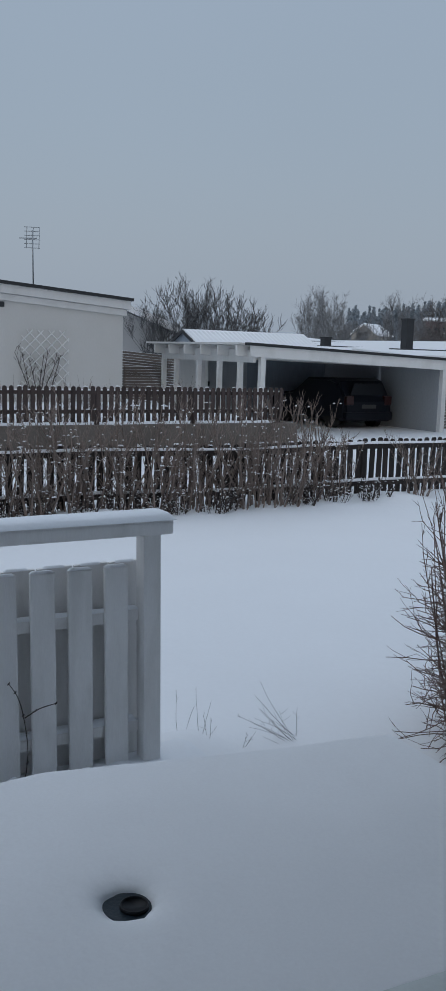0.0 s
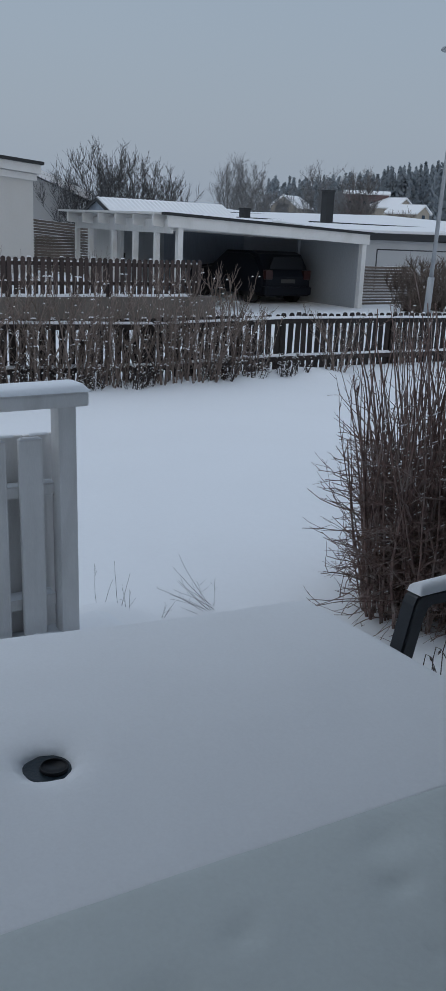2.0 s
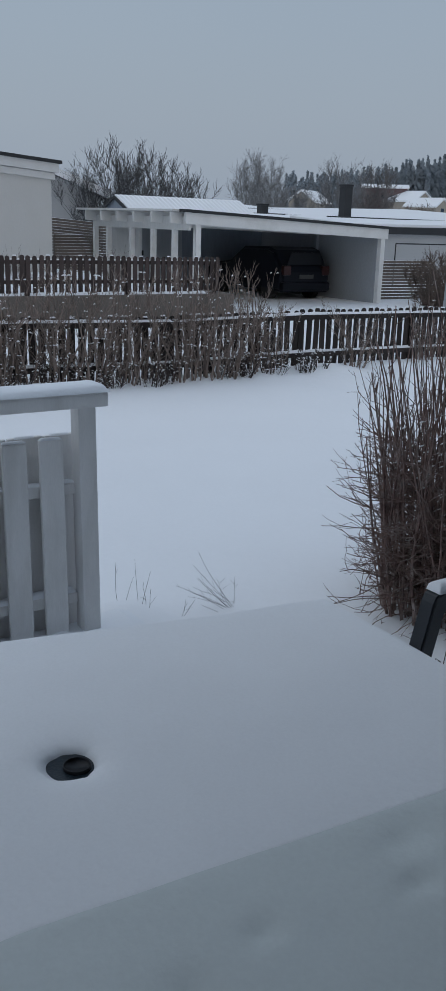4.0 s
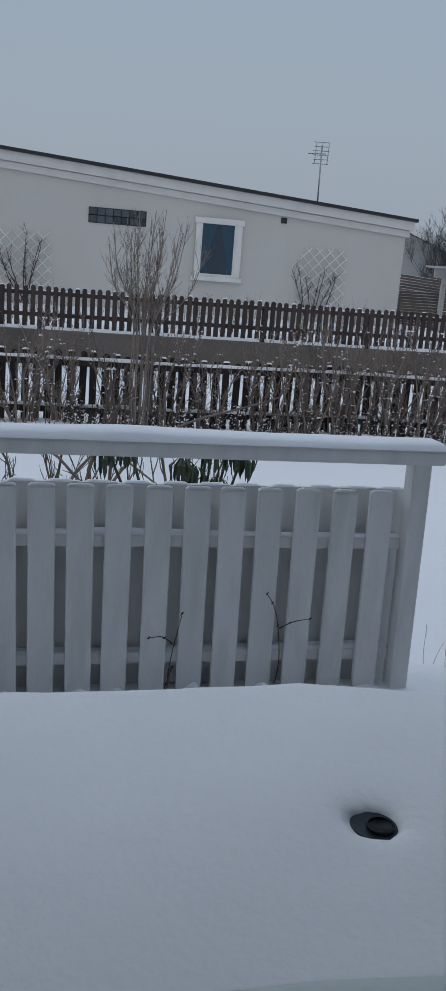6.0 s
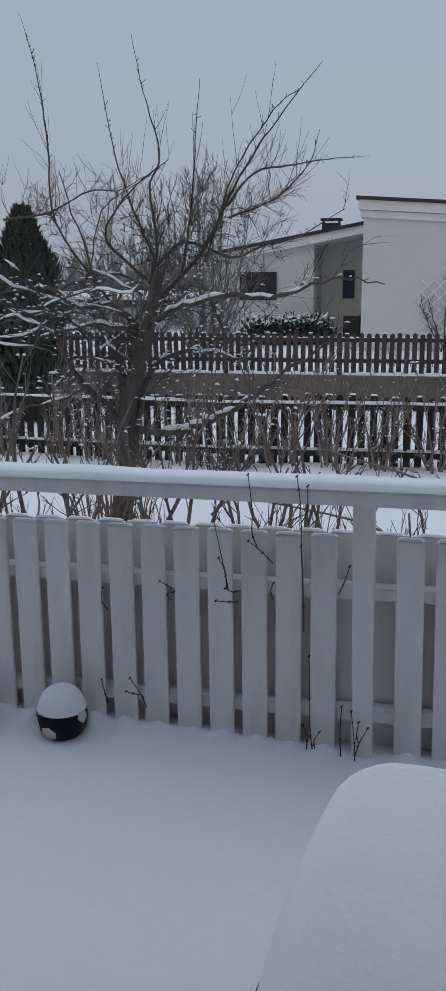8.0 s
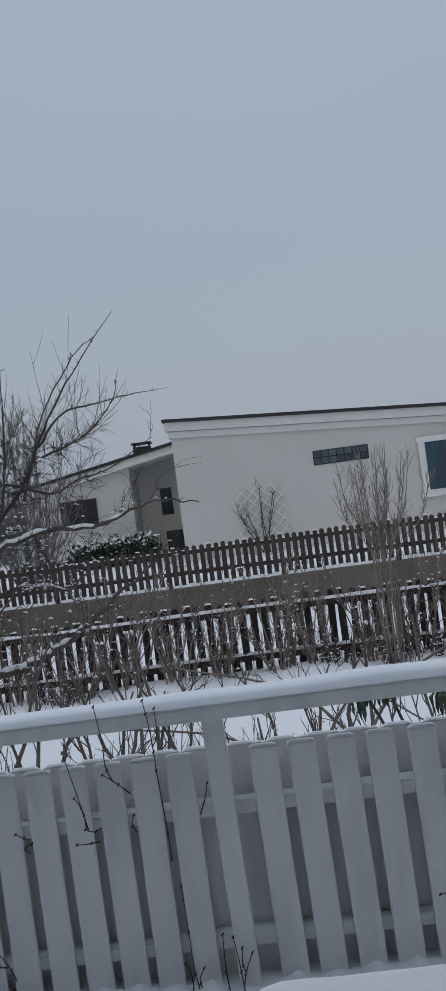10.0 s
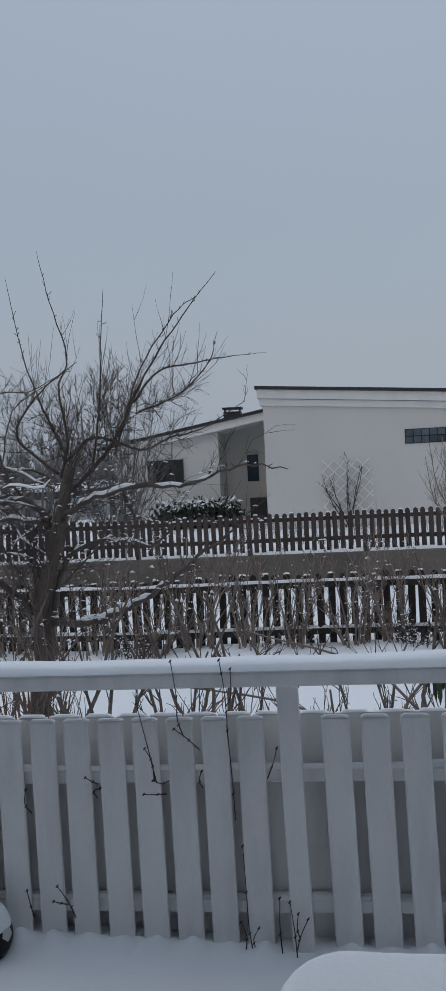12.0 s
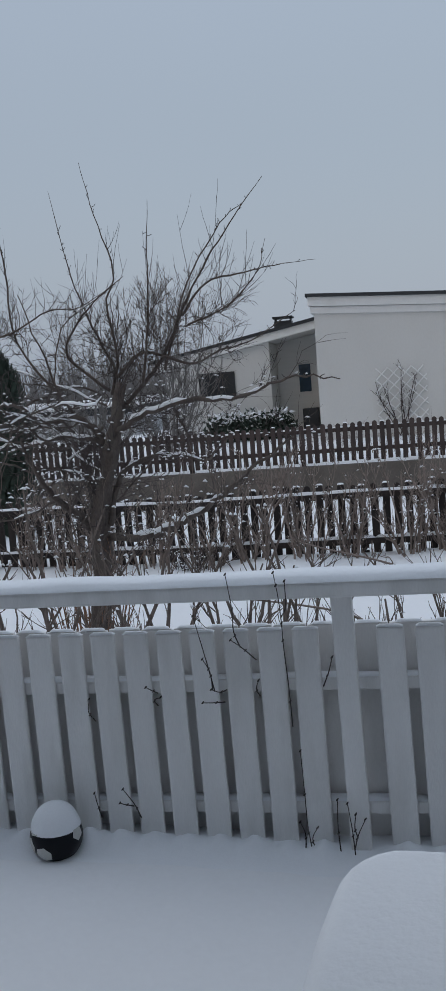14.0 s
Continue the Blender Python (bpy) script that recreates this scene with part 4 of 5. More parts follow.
def shrub_mesh(seed, stems, height, spread, base_r, r0, shoots, shoot_len, material, snow=0, name="shrub", jitter=0.12, up=0.12, forks=2, shoot_r=None, tops=0.0):
    """The stems of a shrub, a mesh each, and the flecks of snow on them."""
    r = random.Random(seed)
    made, sv, sf = [], [], []
    for _ in range(stems):
        vs, fs = [], []
        a = r.uniform(0, 2 * math.pi)
        b = base_r * math.sqrt(r.random())
        d = Vector((math.cos(a) * spread * r.uniform(0.2, 1), math.sin(a) * spread * r.uniform(0.2, 1), 1))
        h = height * r.uniform(0.55, 1.08)
        rr = r0 * r.uniform(0.5, 1.3)
        pts = wander(r, (b * math.cos(a), b * math.sin(a), -0.12), d, h * math.sqrt(1 + spread * spread * 0.3), 7, jitter, up)
        tube(vs, fs, pts, taper(rr, rr * 0.25, 8), 5)
        twigs_on(r, vs, fs, pts, shoots, shoot_len, shoot_r or rr * 0.4, 0.35, 0.15 + tops, forks, 3, 0.2)
        for _ in range(snow):
            p = r.choice(pts[2:])
            c = p + Vector((r.uniform(-.05, .05), r.uniform(-.05, .05), 0.0))
            tube(sv, sf, [c - Vector((0.015, 0, 0.004)), c + Vector((0, 0, 0.004)), c + Vector((0.015, 0.004, 0))], [0.002, r.uniform(0.004, 0.010), 0.002], 5)
        made.append(mesh_arrays("stem", vs, fs, material))
    return made, (mesh_arrays(name + "_snow", sv, sf, SNOW) if sv else None)


def shrub(name, label, meshes, x, y, z, group="", scale=1.0, turn=0.0):
    t = thing(name, label, "shrub", group)
    made, sn = meshes
    for me in made:
        o = new("stem", me)
        o.parent = t
    if sn:
        o = new("twig_snow", sn)
        o.parent = t
        tagged(o, kind="stuff")
    t.matrix_basis = pose(x, y, z, 0, 0, turn) @ Matrix.Diagonal((scale, scale, scale, 1))
    return t


# hedge of bare shrubs along the lane fence
r = random.Random(5)
HEDGE = [shrub_mesh(40 + k, 13, 1.26, 0.36, 0.17, 0.0145, 14, 0.22, TWIG_PALE, 6, "hedge_shrub", 0.24, 0.10, 3, 0.0046) for k in range(4)]
x = -5.2
while x < 12.4:
    dense = 2.4 < x < 7.6
    s = r.uniform(0.85, 1.12) * (1.12 if dense else 0.8 if x > 7.6 else 1.02)
    yy = LF_Y - r.uniform(0.15, 0.42)
    shrub("hedge_shrub", "bare tan hedge shrub flecked with snow", r.choice(HEDGE), x, yy, ground_z(x, yy), "hedge along the lane", s, r.uniform(0, 360))
    x += r.uniform(0.32, 0.46) if dense else r.uniform(1.3, 2.0) if x > 7.6 else r.uniform(0.42, 0.68)
# low dark cuttings with snow at the hedge foot
LOW = [shrub_mesh(70 + k, 14, 0.38, 0.8, 0.12, 0.010, 5, 0.12, TWIG, 6, "low_shrub") for k in range(2)]
for k in range(22):
    x = r.uniform(-2.5, 8.5)
    yy = LF_Y - r.uniform(0.3, 0.62)
    shrub("low_shrub", "small dark snow-capped shrub at the hedge foot", r.choice(LOW), x, yy, ground_z(x, yy), "hedge foot shrubs", r.uniform(0.7, 1.2), r.uniform(0, 360))

# tall vase-shaped shrub: a tight bundle of stems that fans out above the fences
vase = thing("vase_shrub", "tall bare vase-shaped shrub with tan twigs", "shrub")
rv = random.Random(91)
for k in range(15):
    a = 2.4 * k + rv.uniform(-.3, .3)
    q = math.sqrt((k + 0.5) / 15)
    foot = Vector((1.33 + 0.10 * q * math.cos(a), 10.15 + 0.10 * q * math.sin(a), -0.45))
    knee = Vector((1.33 + 0.15 * q * math.cos(a), 10.15 + 0.15 * q * math.sin(a), rv.uniform(0.75, 1.0)))
    tip = Vector((1.40 + 0.60 * q * math.cos(a), 10.15 + 0.5 * q * math.sin(a), 2.06 - 0.38 * q * q * rv.uniform(0.6, 1.2)))
    pts = smooth_line([foot, foot.lerp(knee, 0.5) + Vector((rv.uniform(-.02, .02), 0, 0)), knee, knee.lerp(tip, 0.45) + Vector((0.10 * q * math.cos(a), 0, -0.02)), tip], 3)
    vs, fs = [], []
    tube(vs, fs, pts, taper(rv.uniform(0.008, 0.013), 0.003, len(pts)), 6)
    twigs_on(rv, vs, fs, pts[:-1], 22, 0.24, 0.0033, 0.40, 0.55, 3, 3, 0.14, 0.6)
    twigs_on(rv, vs, fs, pts, 3, 0.18, 0.0034, 0.4, 0.1, 1, 3, 0.2, 0.6)
    part("stem", mesh_arrays("stem", vs, fs, TWIG_VASE), None, vase)

# cut-back shrubs just outside the railing
BACK = [shrub_mesh(110 + k, 6, 1.45, 0.55, 0.16, 0.017, 7, 0.28, TWIG_MID, 2, "garden_shrub", 0.34, 0.08, 2, 0.0044) for k in range(3)]
r = random.Random(8)
for x in (-2.9, -2.5, -2.1, -1.75, -1.45, -1.15, -0.95, -0.7, -0.45, -0.2, 0.05, 0.3, 0.5):
    yy = r.uniform(4.7, 5.6)
    shrub("garden_shrub", "bare cut-back garden shrub with thick tan stems", r.choice(BACK), x * 1.1, yy, ground_z(x, yy), "shrubs outside the railing", r.uniform(0.95, 1.2), r.uniform(0, 360))
sp = shrub_mesh(131, 44, 0.90, 0.42, 0.20, 0.011, 2, 0.25, mat("reddish_sucker_bark", (0.20, 0.11, 0.07), 0.8, 0.3, 4, 40, 0.0), 0, "sucker_shoots", 0.08, 0.06, 1)
shrub("sucker_shoots", "reddish sucker shoots round the apple trunk", sp, -2.33, 6.55, ground_z(-2.3, 6.5))

# arching low branch by the railing
arch = thing("arching_branch", "thin arching bare branches over the snow", "branch")
vs, fs = [], []
for a, b, c in (((0.0, 5.0, -0.3), (0.35, 4.7, 0.55), (0.75, 4.5, 0.42)), ((0.7, 4.6, -0.3), (0.2, 4.9, 0.5), (-0.6, 5.2, 0.75)), ((0.1, 4.8, -0.3), (0.6, 4.6, 0.62), (1.25, 4.4, 0.95)), ((-0.3, 5.1, -0.3), (-0.2, 5.0, 0.3), (-1.2, 5.3, 0.45))):
    pts = smooth_line([a, b, c], 6)
    tube(vs, fs, pts, taper(0.012, 0.004, len(pts)), 5)
    twigs_on(r, vs, fs, pts, 7, 0.25, 0.004, 0.3, 0.3, 1)
part("branchwork", mesh_arrays("branchwork", vs, fs, TWIG_PALE), None, arch)

# rhododendron with hanging leaves
LEAF = mat("dark_green_leaf", (0.035, 0.055, 0.028), 0.45, 0.35, 12, 60, 0.2)
rhodo = thing("rhododendron", "rhododendron with dark drooping winter leaves", "shrub")
vs, fs = [], []
lv, lf = [], []
r = random.Random(33)
for cx, cz, n in ((0.38, 0.72, 7), (0.50, 0.70, 7), (0.74, 0.68, 11), (0.82, 0.62, 9), (0.93, 0.58, 8), (0.90, 0.71, 9), (0.99, 0.73, 9), (1.06, 0.70, 11)):
    c = Vector((cx, 4.2 + r.uniform(-.1, .1), cz))
    base = Vector((0.8, 4.3, -0.4))
    pts = smooth_line([base, base.lerp(c, 0.6) + Vector((0, 0, 0.05)), c], 4)
    tube(vs, fs, pts, taper(0.012, 0.006, len(pts)), 5)
    for k in range(n):
        a = 2 * math.pi * k / n + r.uniform(-.3, .3)
        o = Vector((math.cos(a), math.sin(a), 0))
        w = Vector((-o.y, o.x, 0)) * r.uniform(0.009, 0.014)
        ln = r.uniform(0.10, 0.17)
        p0 = c + o * 0.012
        p1 = p0 + o * r.uniform(0.03, 0.055) - Vector((0, 0, ln * 0.35))
        p2 = p0 + o * 0.04 - Vector((0, 0, ln * 0.75))
        p3 = p0 + o * 0.032 - Vector((0, 0, ln))
        i0 = len(lv)
        mid = o * 0.006
        lv += [tuple(q) for q in (p0, p1 - w, p1 + mid, p1 + w, p2 - w * 0.9, p2 + mid, p2 + w * 0.9, p3)]
        lf += [(i0, i0 + 1, i0 + 2), (i0, i0 + 2, i0 + 3), (i0 + 1, i0 + 4, i0 + 5, i0 + 2), (i0 + 2, i0 + 5, i0 + 6, i0 + 3), (i0 + 4, i0 + 7, i0 + 5), (i0 + 5, i0 + 7, i0 + 6)]
part("branchwork", mesh_arrays("branchwork", vs, fs, TWIG), None, rhodo)
tagged(part("foliage", mesh_arrays("foliage", lv, lf, LEAF, False), None, rhodo, "drooping dark green leaves"), kind="stuff")

# dense upright shrub by the deck
r = random.Random(77)
REED = mat("rust_brown_stem", (0.178, 0.115, 0.098), 0.8, 0.6, 7, 40, 0.0, dirt=(0.36, 0.31, 0.285), dirt_amount=0.75, dirt_scale=11)
big = thing("upright_shrub", "dense rust-brown bare shrub with upright stems", "shrub")
SHX, SHY = 3.90, 3.20
vs, fs, tv, tf, sv, sf = [], [], [], [], [], []
for k in range(400):
    a = r.uniform(0, 2 * math.pi)
    q = math.sqrt(r.random())
    bx, by = SHX + 0.68 * q * math.cos(a), SHY + 0.40 * q * math.sin(a)
    d = Vector((0.12 * q * math.cos(a) + r.uniform(-.08, .08), 0.14 * q * math.sin(a) + r.uniform(-.08, .08), 1))
    h = r.uniform(1.05, 1.95) * (1.0 - 0.15 * q)
    pts = wander(r, (bx, by, -0.45), d, h, 8, 0.10, 0.06)
    rr = r.uniform(0.004, 0.0115)
    tube(vs, fs, pts, taper(rr, rr * 0.3, 9), 4)
    twigs_on(r, tv, tf, pts, 3, 0.15, 0.0028, 0.2, 0.1, 1, 3, 0.3)
    twigs_on(r, tv, tf, pts[:6], 4, 0.22, 0.0038, -0.1, 0.05, 1, 3, 0.35, 1.3)
for k in range(260):
    a = r.uniform(1.8, 4.9)
    q = r.uniform(0.6, 1.0)
    p = (SHX + 0.60 * q * math.cos(a), SHY + 0.38 * q * math.sin(a), r.uniform(-0.36, 0.45))
    pts = wander(r, p, (math.cos(a) * 1.1, math.sin(a) * 0.8, r.uniform(0.0, 0.7)), r.uniform(0.2, 0.5), 5, 0.26, 0.03)
    tube(tv, tf, pts, taper(0.005, 0.0018, 6), 4)
    twigs_on(r, tv, tf, pts, 3, 0.16, 0.0025, 0.1, 0.3, 1, 3, 0.25)
for k in range(18):
    p = (SHX - r.uniform(0.35, 0.62), SHY + r.uniform(-0.3, 0.1), r.uniform(-0.36, 0.2))
    pts = wander(r, p, (-1, r.uniform(-0.25, 0.1), r.uniform(0.0, 0.45)), r.uniform(0.45, 0.85), 6, 0.13, -0.01)
    tube(tv, tf, pts, taper(0.0045, 0.0016, 7), 4)
    twigs_on(r, tv, tf, pts, 3, 0.16, 0.002, 0.1, 0.4, 0, 3, 0.2)
for k in range(420):
    a = r.uniform(1.9, 5.2)
    q = r.uniform(0.6, 1.08)
    c = Vector((SHX + 0.62 * q * math.cos(a), SHY + 0.4 * q * math.sin(a), r.uniform(-0.35, 0.75)))
    tube(sv, sf, [c - Vector((0.02, 0, 0.003)), c, c + Vector((0.02, 0.004, 0.002))], [0.0015, r.uniform(0.0025, 0.006), 0.0015], 5)
tagged(part("stem_mass", mesh_arrays("stem_mass", vs, fs, REED), None, big), kind="stuff")
tagged(part("twig_fringe", mesh_arrays("twig_fringe", tv, tf, REED), None, big, "thin arching side twigs"), kind="stuff")
tagged(part("twig_snow", mesh_arrays("twig_snow", sv, sf, SNOW), None, big), kind="stuff")

# withered leafy sprig in front of the shrub
sprig = thing("withered_sprig", "withered dark leafy sprig drooping to the snow", "plant")
for k in range(5):
    vs, fs = [], []
    foot = Vector((2.74 + 0.06 * k, 2.52, ground_z(2.8, 2.52) - 0.03))
    pts = smooth_line([foot, foot + Vector((-0.03, -0.03, 0.20 + 0.02 * k)), foot + Vector((-0.07 + 0.03 * k, -0.09, 0.16)), foot + Vector((-0.08 + 0.035 * k, -0.12, 0.05))], 3)
    tube(vs, fs, pts, taper(0.0028, 0.0014, len(pts)), 5)
    stem = part("stem", mesh_arrays("stem", vs, fs, TWIG), None, sprig)
    for p in pts[4:]:
        vs, fs = [], []
        d = Vector((r.uniform(-1, 1), r.uniform(-1, 0.3), -1.2)).normalized() * r.uniform(0.025, 0.04)
        tube(vs, fs, [p, p + d * 0.5, p + d], [0.001, 0.007, 0.001], 4)
        part("leaf", mesh_arrays("leaf", vs, fs, TWIG), None, stem)

# dry stalks poking out of the lawn snow
r = random.Random(12)


def stalks(name, label, x, y, n, h, fan, slant):
    t = thing(name, label, "dry plant", "dry stalks in the snow")
    for k in range(n):
        vs, fs = [], []
        d = Vector((slant + r.uniform(-fan, fan), r.uniform(-fan, fan) * 0.5, 1))
        pts = wander(r, (x + r.uniform(-.06, .06), y + r.uniform(-.05, .05), ground_z(x, y) - 0.05), d, h * r.uniform(0.5, 1.1), 5, 0.1, -0.02)
        tube(vs, fs, pts, taper(0.0012, 0.0006, 6), 4)
        if r.random() < 0.6:
            twigs_on(r, vs, fs, pts, 2, 0.06, 0.001, 0.2, 0.4, 0, 3)
        part("stalk", mesh_arrays("stalk", vs, fs, TWIG), None, t)


DS = "thin dry brown stalks poking through snow"
stalks("dry_plant", DS, 2.60, 3.76, 12, 0.40, 0.40, -1.2)
stalks("dry_plant", DS, 2.57, 3.77, 2, 0.32, 0.2, -0.1)
stalks("dry_plant", DS, 2.06, 3.78, 3, 0.26, 0.4, -0.1)
stalks("dry_plant", DS, 2.24, 3.76, 2, 0.16, 0.5, 0.2)
stalks("dry_plant", DS, 1.98, 3.82, 3, 0.26, 0.7, 0.3)


# creeper shoots on the railing
def creeper(label, lines):
    t = thing("creeper_shoot", label, "creeper", "creeper shoots on the railing")
    for line in lines:
        vs, fs = [], []
        pts = smooth_line(line, 4)
        tube(vs, fs, pts, taper(0.0025, 0.0015, len(pts)), 5)
        for p in pts[3::5] + [pts[-1]]:
            tube(vs, fs, [p - Vector((0.005, 0, 0.004)), p, p + Vector((0.004, 0, 0.006))], [0.0016, 0.0036, 0.0014], 5)
        part("shoot", mesh_arrays("shoot", vs, fs, TWIG), None, t)
    return t


CR = "thin dark creeper shoot with buds on the railing"
creeper(CR, [[(-0.69, 3.10, 0.59), (-0.71, 3.09, 0.705), (-0.742, 3.08, 0.868)], [(-0.697, 3.10, 0.596), (-0.70, 3.09, 0.663), (-0.723, 3.09, 0.71)], [(-0.645, 3.10, 0.596), (-0.67, 3.09, 0.59), (-0.70, 3.09, 0.60)], [(-0.655, 3.1, 0.551), (-0.695, 3.09, 0.552), (-0.732, 3.08, 0.556)]])
creeper(CR, [[(-0.534, 3.10, 0.70), (-0.579, 3.09, 0.747), (-0.618, 3.09, 0.776)], [(-0.585, 3.09, 0.75), (-0.587, 3.0, 0.83), (-0.587, 3.0, 0.907), (-0.60, 2.995, 1.027)]])
creeper(CR, [[(-0.424, 3.10, 0.459), (-0.426, 3.09, 0.588), (-0.434, 3.08, 0.771), (-0.424, 3.01, 0.83), (-0.428, 3.0, 0.936), (-0.439, 2.995, 1.027)], [(-0.426, 3.0, 0.87), (-0.406, 3.0, 0.91), (-0.404, 3.0, 0.996)], [(-0.53, 3.1, 0.57), (-0.54, 3.09, 0.60), (-0.53, 3.09, 0.63)]])
creeper(CR, [[(-0.308, 3.10, 0.601), (-0.286, 3.09, 0.655), (-0.271, 3.09, 0.707)]])
creeper(CR, [[(-0.385, 3.10, 0.0), (-0.395, 3.09, 0.10), (-0.398, 3.09, 0.216), (-0.403, 3.09, 0.375)], [(-0.41, 3.10, 0.0), (-0.405, 3.09, 0.07), (-0.42, 3.08, 0.12)], [(-0.37, 3.10, 0.0), (-0.38, 3.08, 0.06), (-0.36, 3.08, 0.10)]])
creeper(CR, [[(-0.285, 3.09, 0.0), (-0.29, 3.09, 0.10), (-0.286, 3.09, 0.198)], [(-0.235, 3.08, 0.0), (-0.24, 3.07, 0.10), (-0.251, 3.07, 0.194)], [(-0.236, 3.08, 0.02), (-0.22, 3.07, 0.08), (-0.192, 3.06, 0.142)], [(-0.222, 3.07, 0.07), (-0.23, 3.06, 0.11), (-0.224, 3.06, 0.16)]])
creeper(CR, [[(0.93, 3.08, 0.0), (0.945, 3.07, 0.15), (0.925, 3.06, 0.30), (0.90, 3.05, 0.38), (0.87, 3.05, 0.43)], [(0.93, 3.06, 0.29), (0.98, 3.05, 0.32), (1.04, 3.04, 0.335)]])
creeper(CR, [[(0.53, 3.11, 0.0), (0.54, 3.10, 0.16), (0.57, 3.09, 0.34)], [(0.54, 3.10, 0.22), (0.50, 3.09, 0.25), (0.45, 3.08, 0.25)], [(0.52, 3.1, 0.02), (0.53, 3.09, 0.08), (0.545, 3.09, 0.13)]])
creeper(CR, [[(-1.0, 3.10, 0.12), (-1.017, 3.09, 0.174), (-1.054, 3.08, 0.238)], [(-1.02, 3.09, 0.17), (-1.05, 3.08, 0.18), (-1.07, 3.08, 0.185)], [(-1.15, 3.10, 0.12), (-1.158, 3.09, 0.173), (-1.167, 3.09, 0.218)]])
creeper(CR, [[(-0.897, 3.10, 0.587), (-0.915, 3.09, 0.60), (-0.937, 3.09, 0.612)], [(-0.90, 3.10, 0.54), (-0.91, 3.09, 0.565), (-0.885, 3.09, 0.575)]])
creeper(CR, [[(-1.137, 3.10, 0.485), (-1.158, 3.09, 0.524), (-1.152, 3.09, 0.572)]])

# football half buried in snow
BALLW = mat("worn_white_leather", (0.55, 0.55, 0.53), 0.6, 0.1, 12, 120, 0.2)
BX, BY, BZ, BR = -1.29, 3.0, 0.105, 0.094
ball = thing("football", "black football with white panels and a snow cap", "ball")
bm = bmesh.new()
bmesh.ops.create_icosphere(bm, subdivisions=4, radius=BR)
bmesh.ops.translate(bm, vec=(BX, BY, BZ), verts=bm.verts[:])
part("panel_black", bm, BLACK, ball, "black panels", True)


def ball_panel(az, el, size, sides, turn):
    """A flat-edged panel that follows the ball's round."""
    c = Vector((math.sin(az) * math.cos(el), -math.cos(az) * math.cos(el), math.sin(el)))
    a = c.cross(Vector((0, 0, 1))).normalized()
    b = c.cross(a)
    bm = bmesh.new()
    rim = [bm.verts.new(c + (a * math.cos(turn + k * 2 * math.pi / sides) + b * math.sin(turn + k * 2 * math.pi / sides)) * size) for k in range(sides)]
    top = bm.verts.new(c)
    for k in range(sides):
        bm.faces.new((rim[k], rim[(k + 1) % sides], top))
    bmesh.ops.subdivide_edges(bm, edges=bm.edges[:], cuts=3, use_grid_fill=True)
    for v in bm.verts:
        v.co = Vector((BX, BY, BZ)) + v.co.normalized() * (BR + 0.0016)
    bmesh.ops.recalc_face_normals(bm, faces=bm.faces[:])
    return bm


for az, el, size, sides, turn in ((-12, -22, 0.36, 6, 0.3), (-54, -8, 0.36, 6, 0.1), (-30, -64, 0.36, 6, 0.5), (-40, 34, 0.33, 6, 0.2), (75, 12, 0.30, 5, 0.2), (150, 0, 0.36, 6, 0.2)):
    part("panel_white", ball_panel(radians(az), radians(el), size, sides, turn), BALLW, ball, "worn white panel", True)
vs, fs = [], []
for j in range(13):
    ph = radians(90 - j * 6.6)
    for k in range(48):
        a = 2 * math.pi * k / 48
        rag = 0.016 * noise.noise(Vector((math.cos(a) * 3.2, math.sin(a) * 3.2, 0))) + 0.010 * noise.noise(Vector((math.cos(a) * 11, math.sin(a) * 11, 5)))
        drop = (j / 12) ** 3
        rr = BR * (0.99 if j < 12 else 0.96)
        vs.append((BX + rr * math.cos(ph) * math.cos(a), BY + rr * math.cos(ph) * math.sin(a), BZ + rr * math.sin(ph) + 0.024 * (1 - drop) + 0.004 + rag * drop))
fs = [(j * 48 + k, j * 48 + (k + 1) % 48, (j + 1) * 48 + (k + 1) % 48, (j + 1) * 48 + k) for j in range(12) for k in range(48)]
part("snow_cap", mesh_arrays("snow_cap", vs, fs, SNOW_NEAR), None, ball, "rounded ragged cap of snow")
pot = thing("flower_pot", "small dark pot heaped with snow", "pot")
bm = bmesh.new()
bmesh.ops.create_cone(bm, segments=24, radius1=0.06, radius2=0.085, depth=0.14, cap_ends=True)
bmesh.ops.translate(bm, vec=(-1.64, 3.0, 0.03), verts=bm.verts[:])
part("body", bm, DARK, pot)
bm = bmesh.new()
bmesh.ops.create_icosphere(bm, subdivisions=3, radius=0.09)
bmesh.ops.transform(bm, matrix=Matrix.Translation((-1.64, 3.0, 0.10)) @ Matrix.Diagonal((1, 1, 0.75, 1)), verts=bm.verts[:])
part("snow_heap", bm, SNOW_NEAR, pot, "heap of snow", True)


# ---- climbers on the trellises, garden plants by the house ----
r = random.Random(61)
for cx, w in ((0.15, 0.5), (7.35, 0.55)):
    t = thing("wall_climber", "bare climber on the white trellis", "climber", "wall climbers")
    vs, fs = [], []
    for k in range(7):
        pts = wander(r, (cx + r.uniform(-.15, .15), HY - 0.12, 0.1), (r.uniform(-.5, .5), 0, 1), r.uniform(1.2, 1.9), 6, 0.12, 0.05)
        pts = [Vector((p.x, HY - 0.14 + 0.03 * math.sin(p.z * 3), p.z)) for p in pts]
        tube(vs, fs, pts, taper(0.014, 0.006, 7), 4)
        twigs_on(r, vs, fs, pts, 9, 0.26, 0.006, 0.3, 0.3, 2)
    part("branchwork", mesh_arrays("branchwork", vs, fs, TWIG), None, t)
PERENNIAL = [shrub_mesh(150 + k, 9, 0.95, 0.25, 0.2, 0.007, 2, 0.2, TWIG_MID, 0, "garden_stalks", 0.06, 0.05, 1) for k in range(2)]
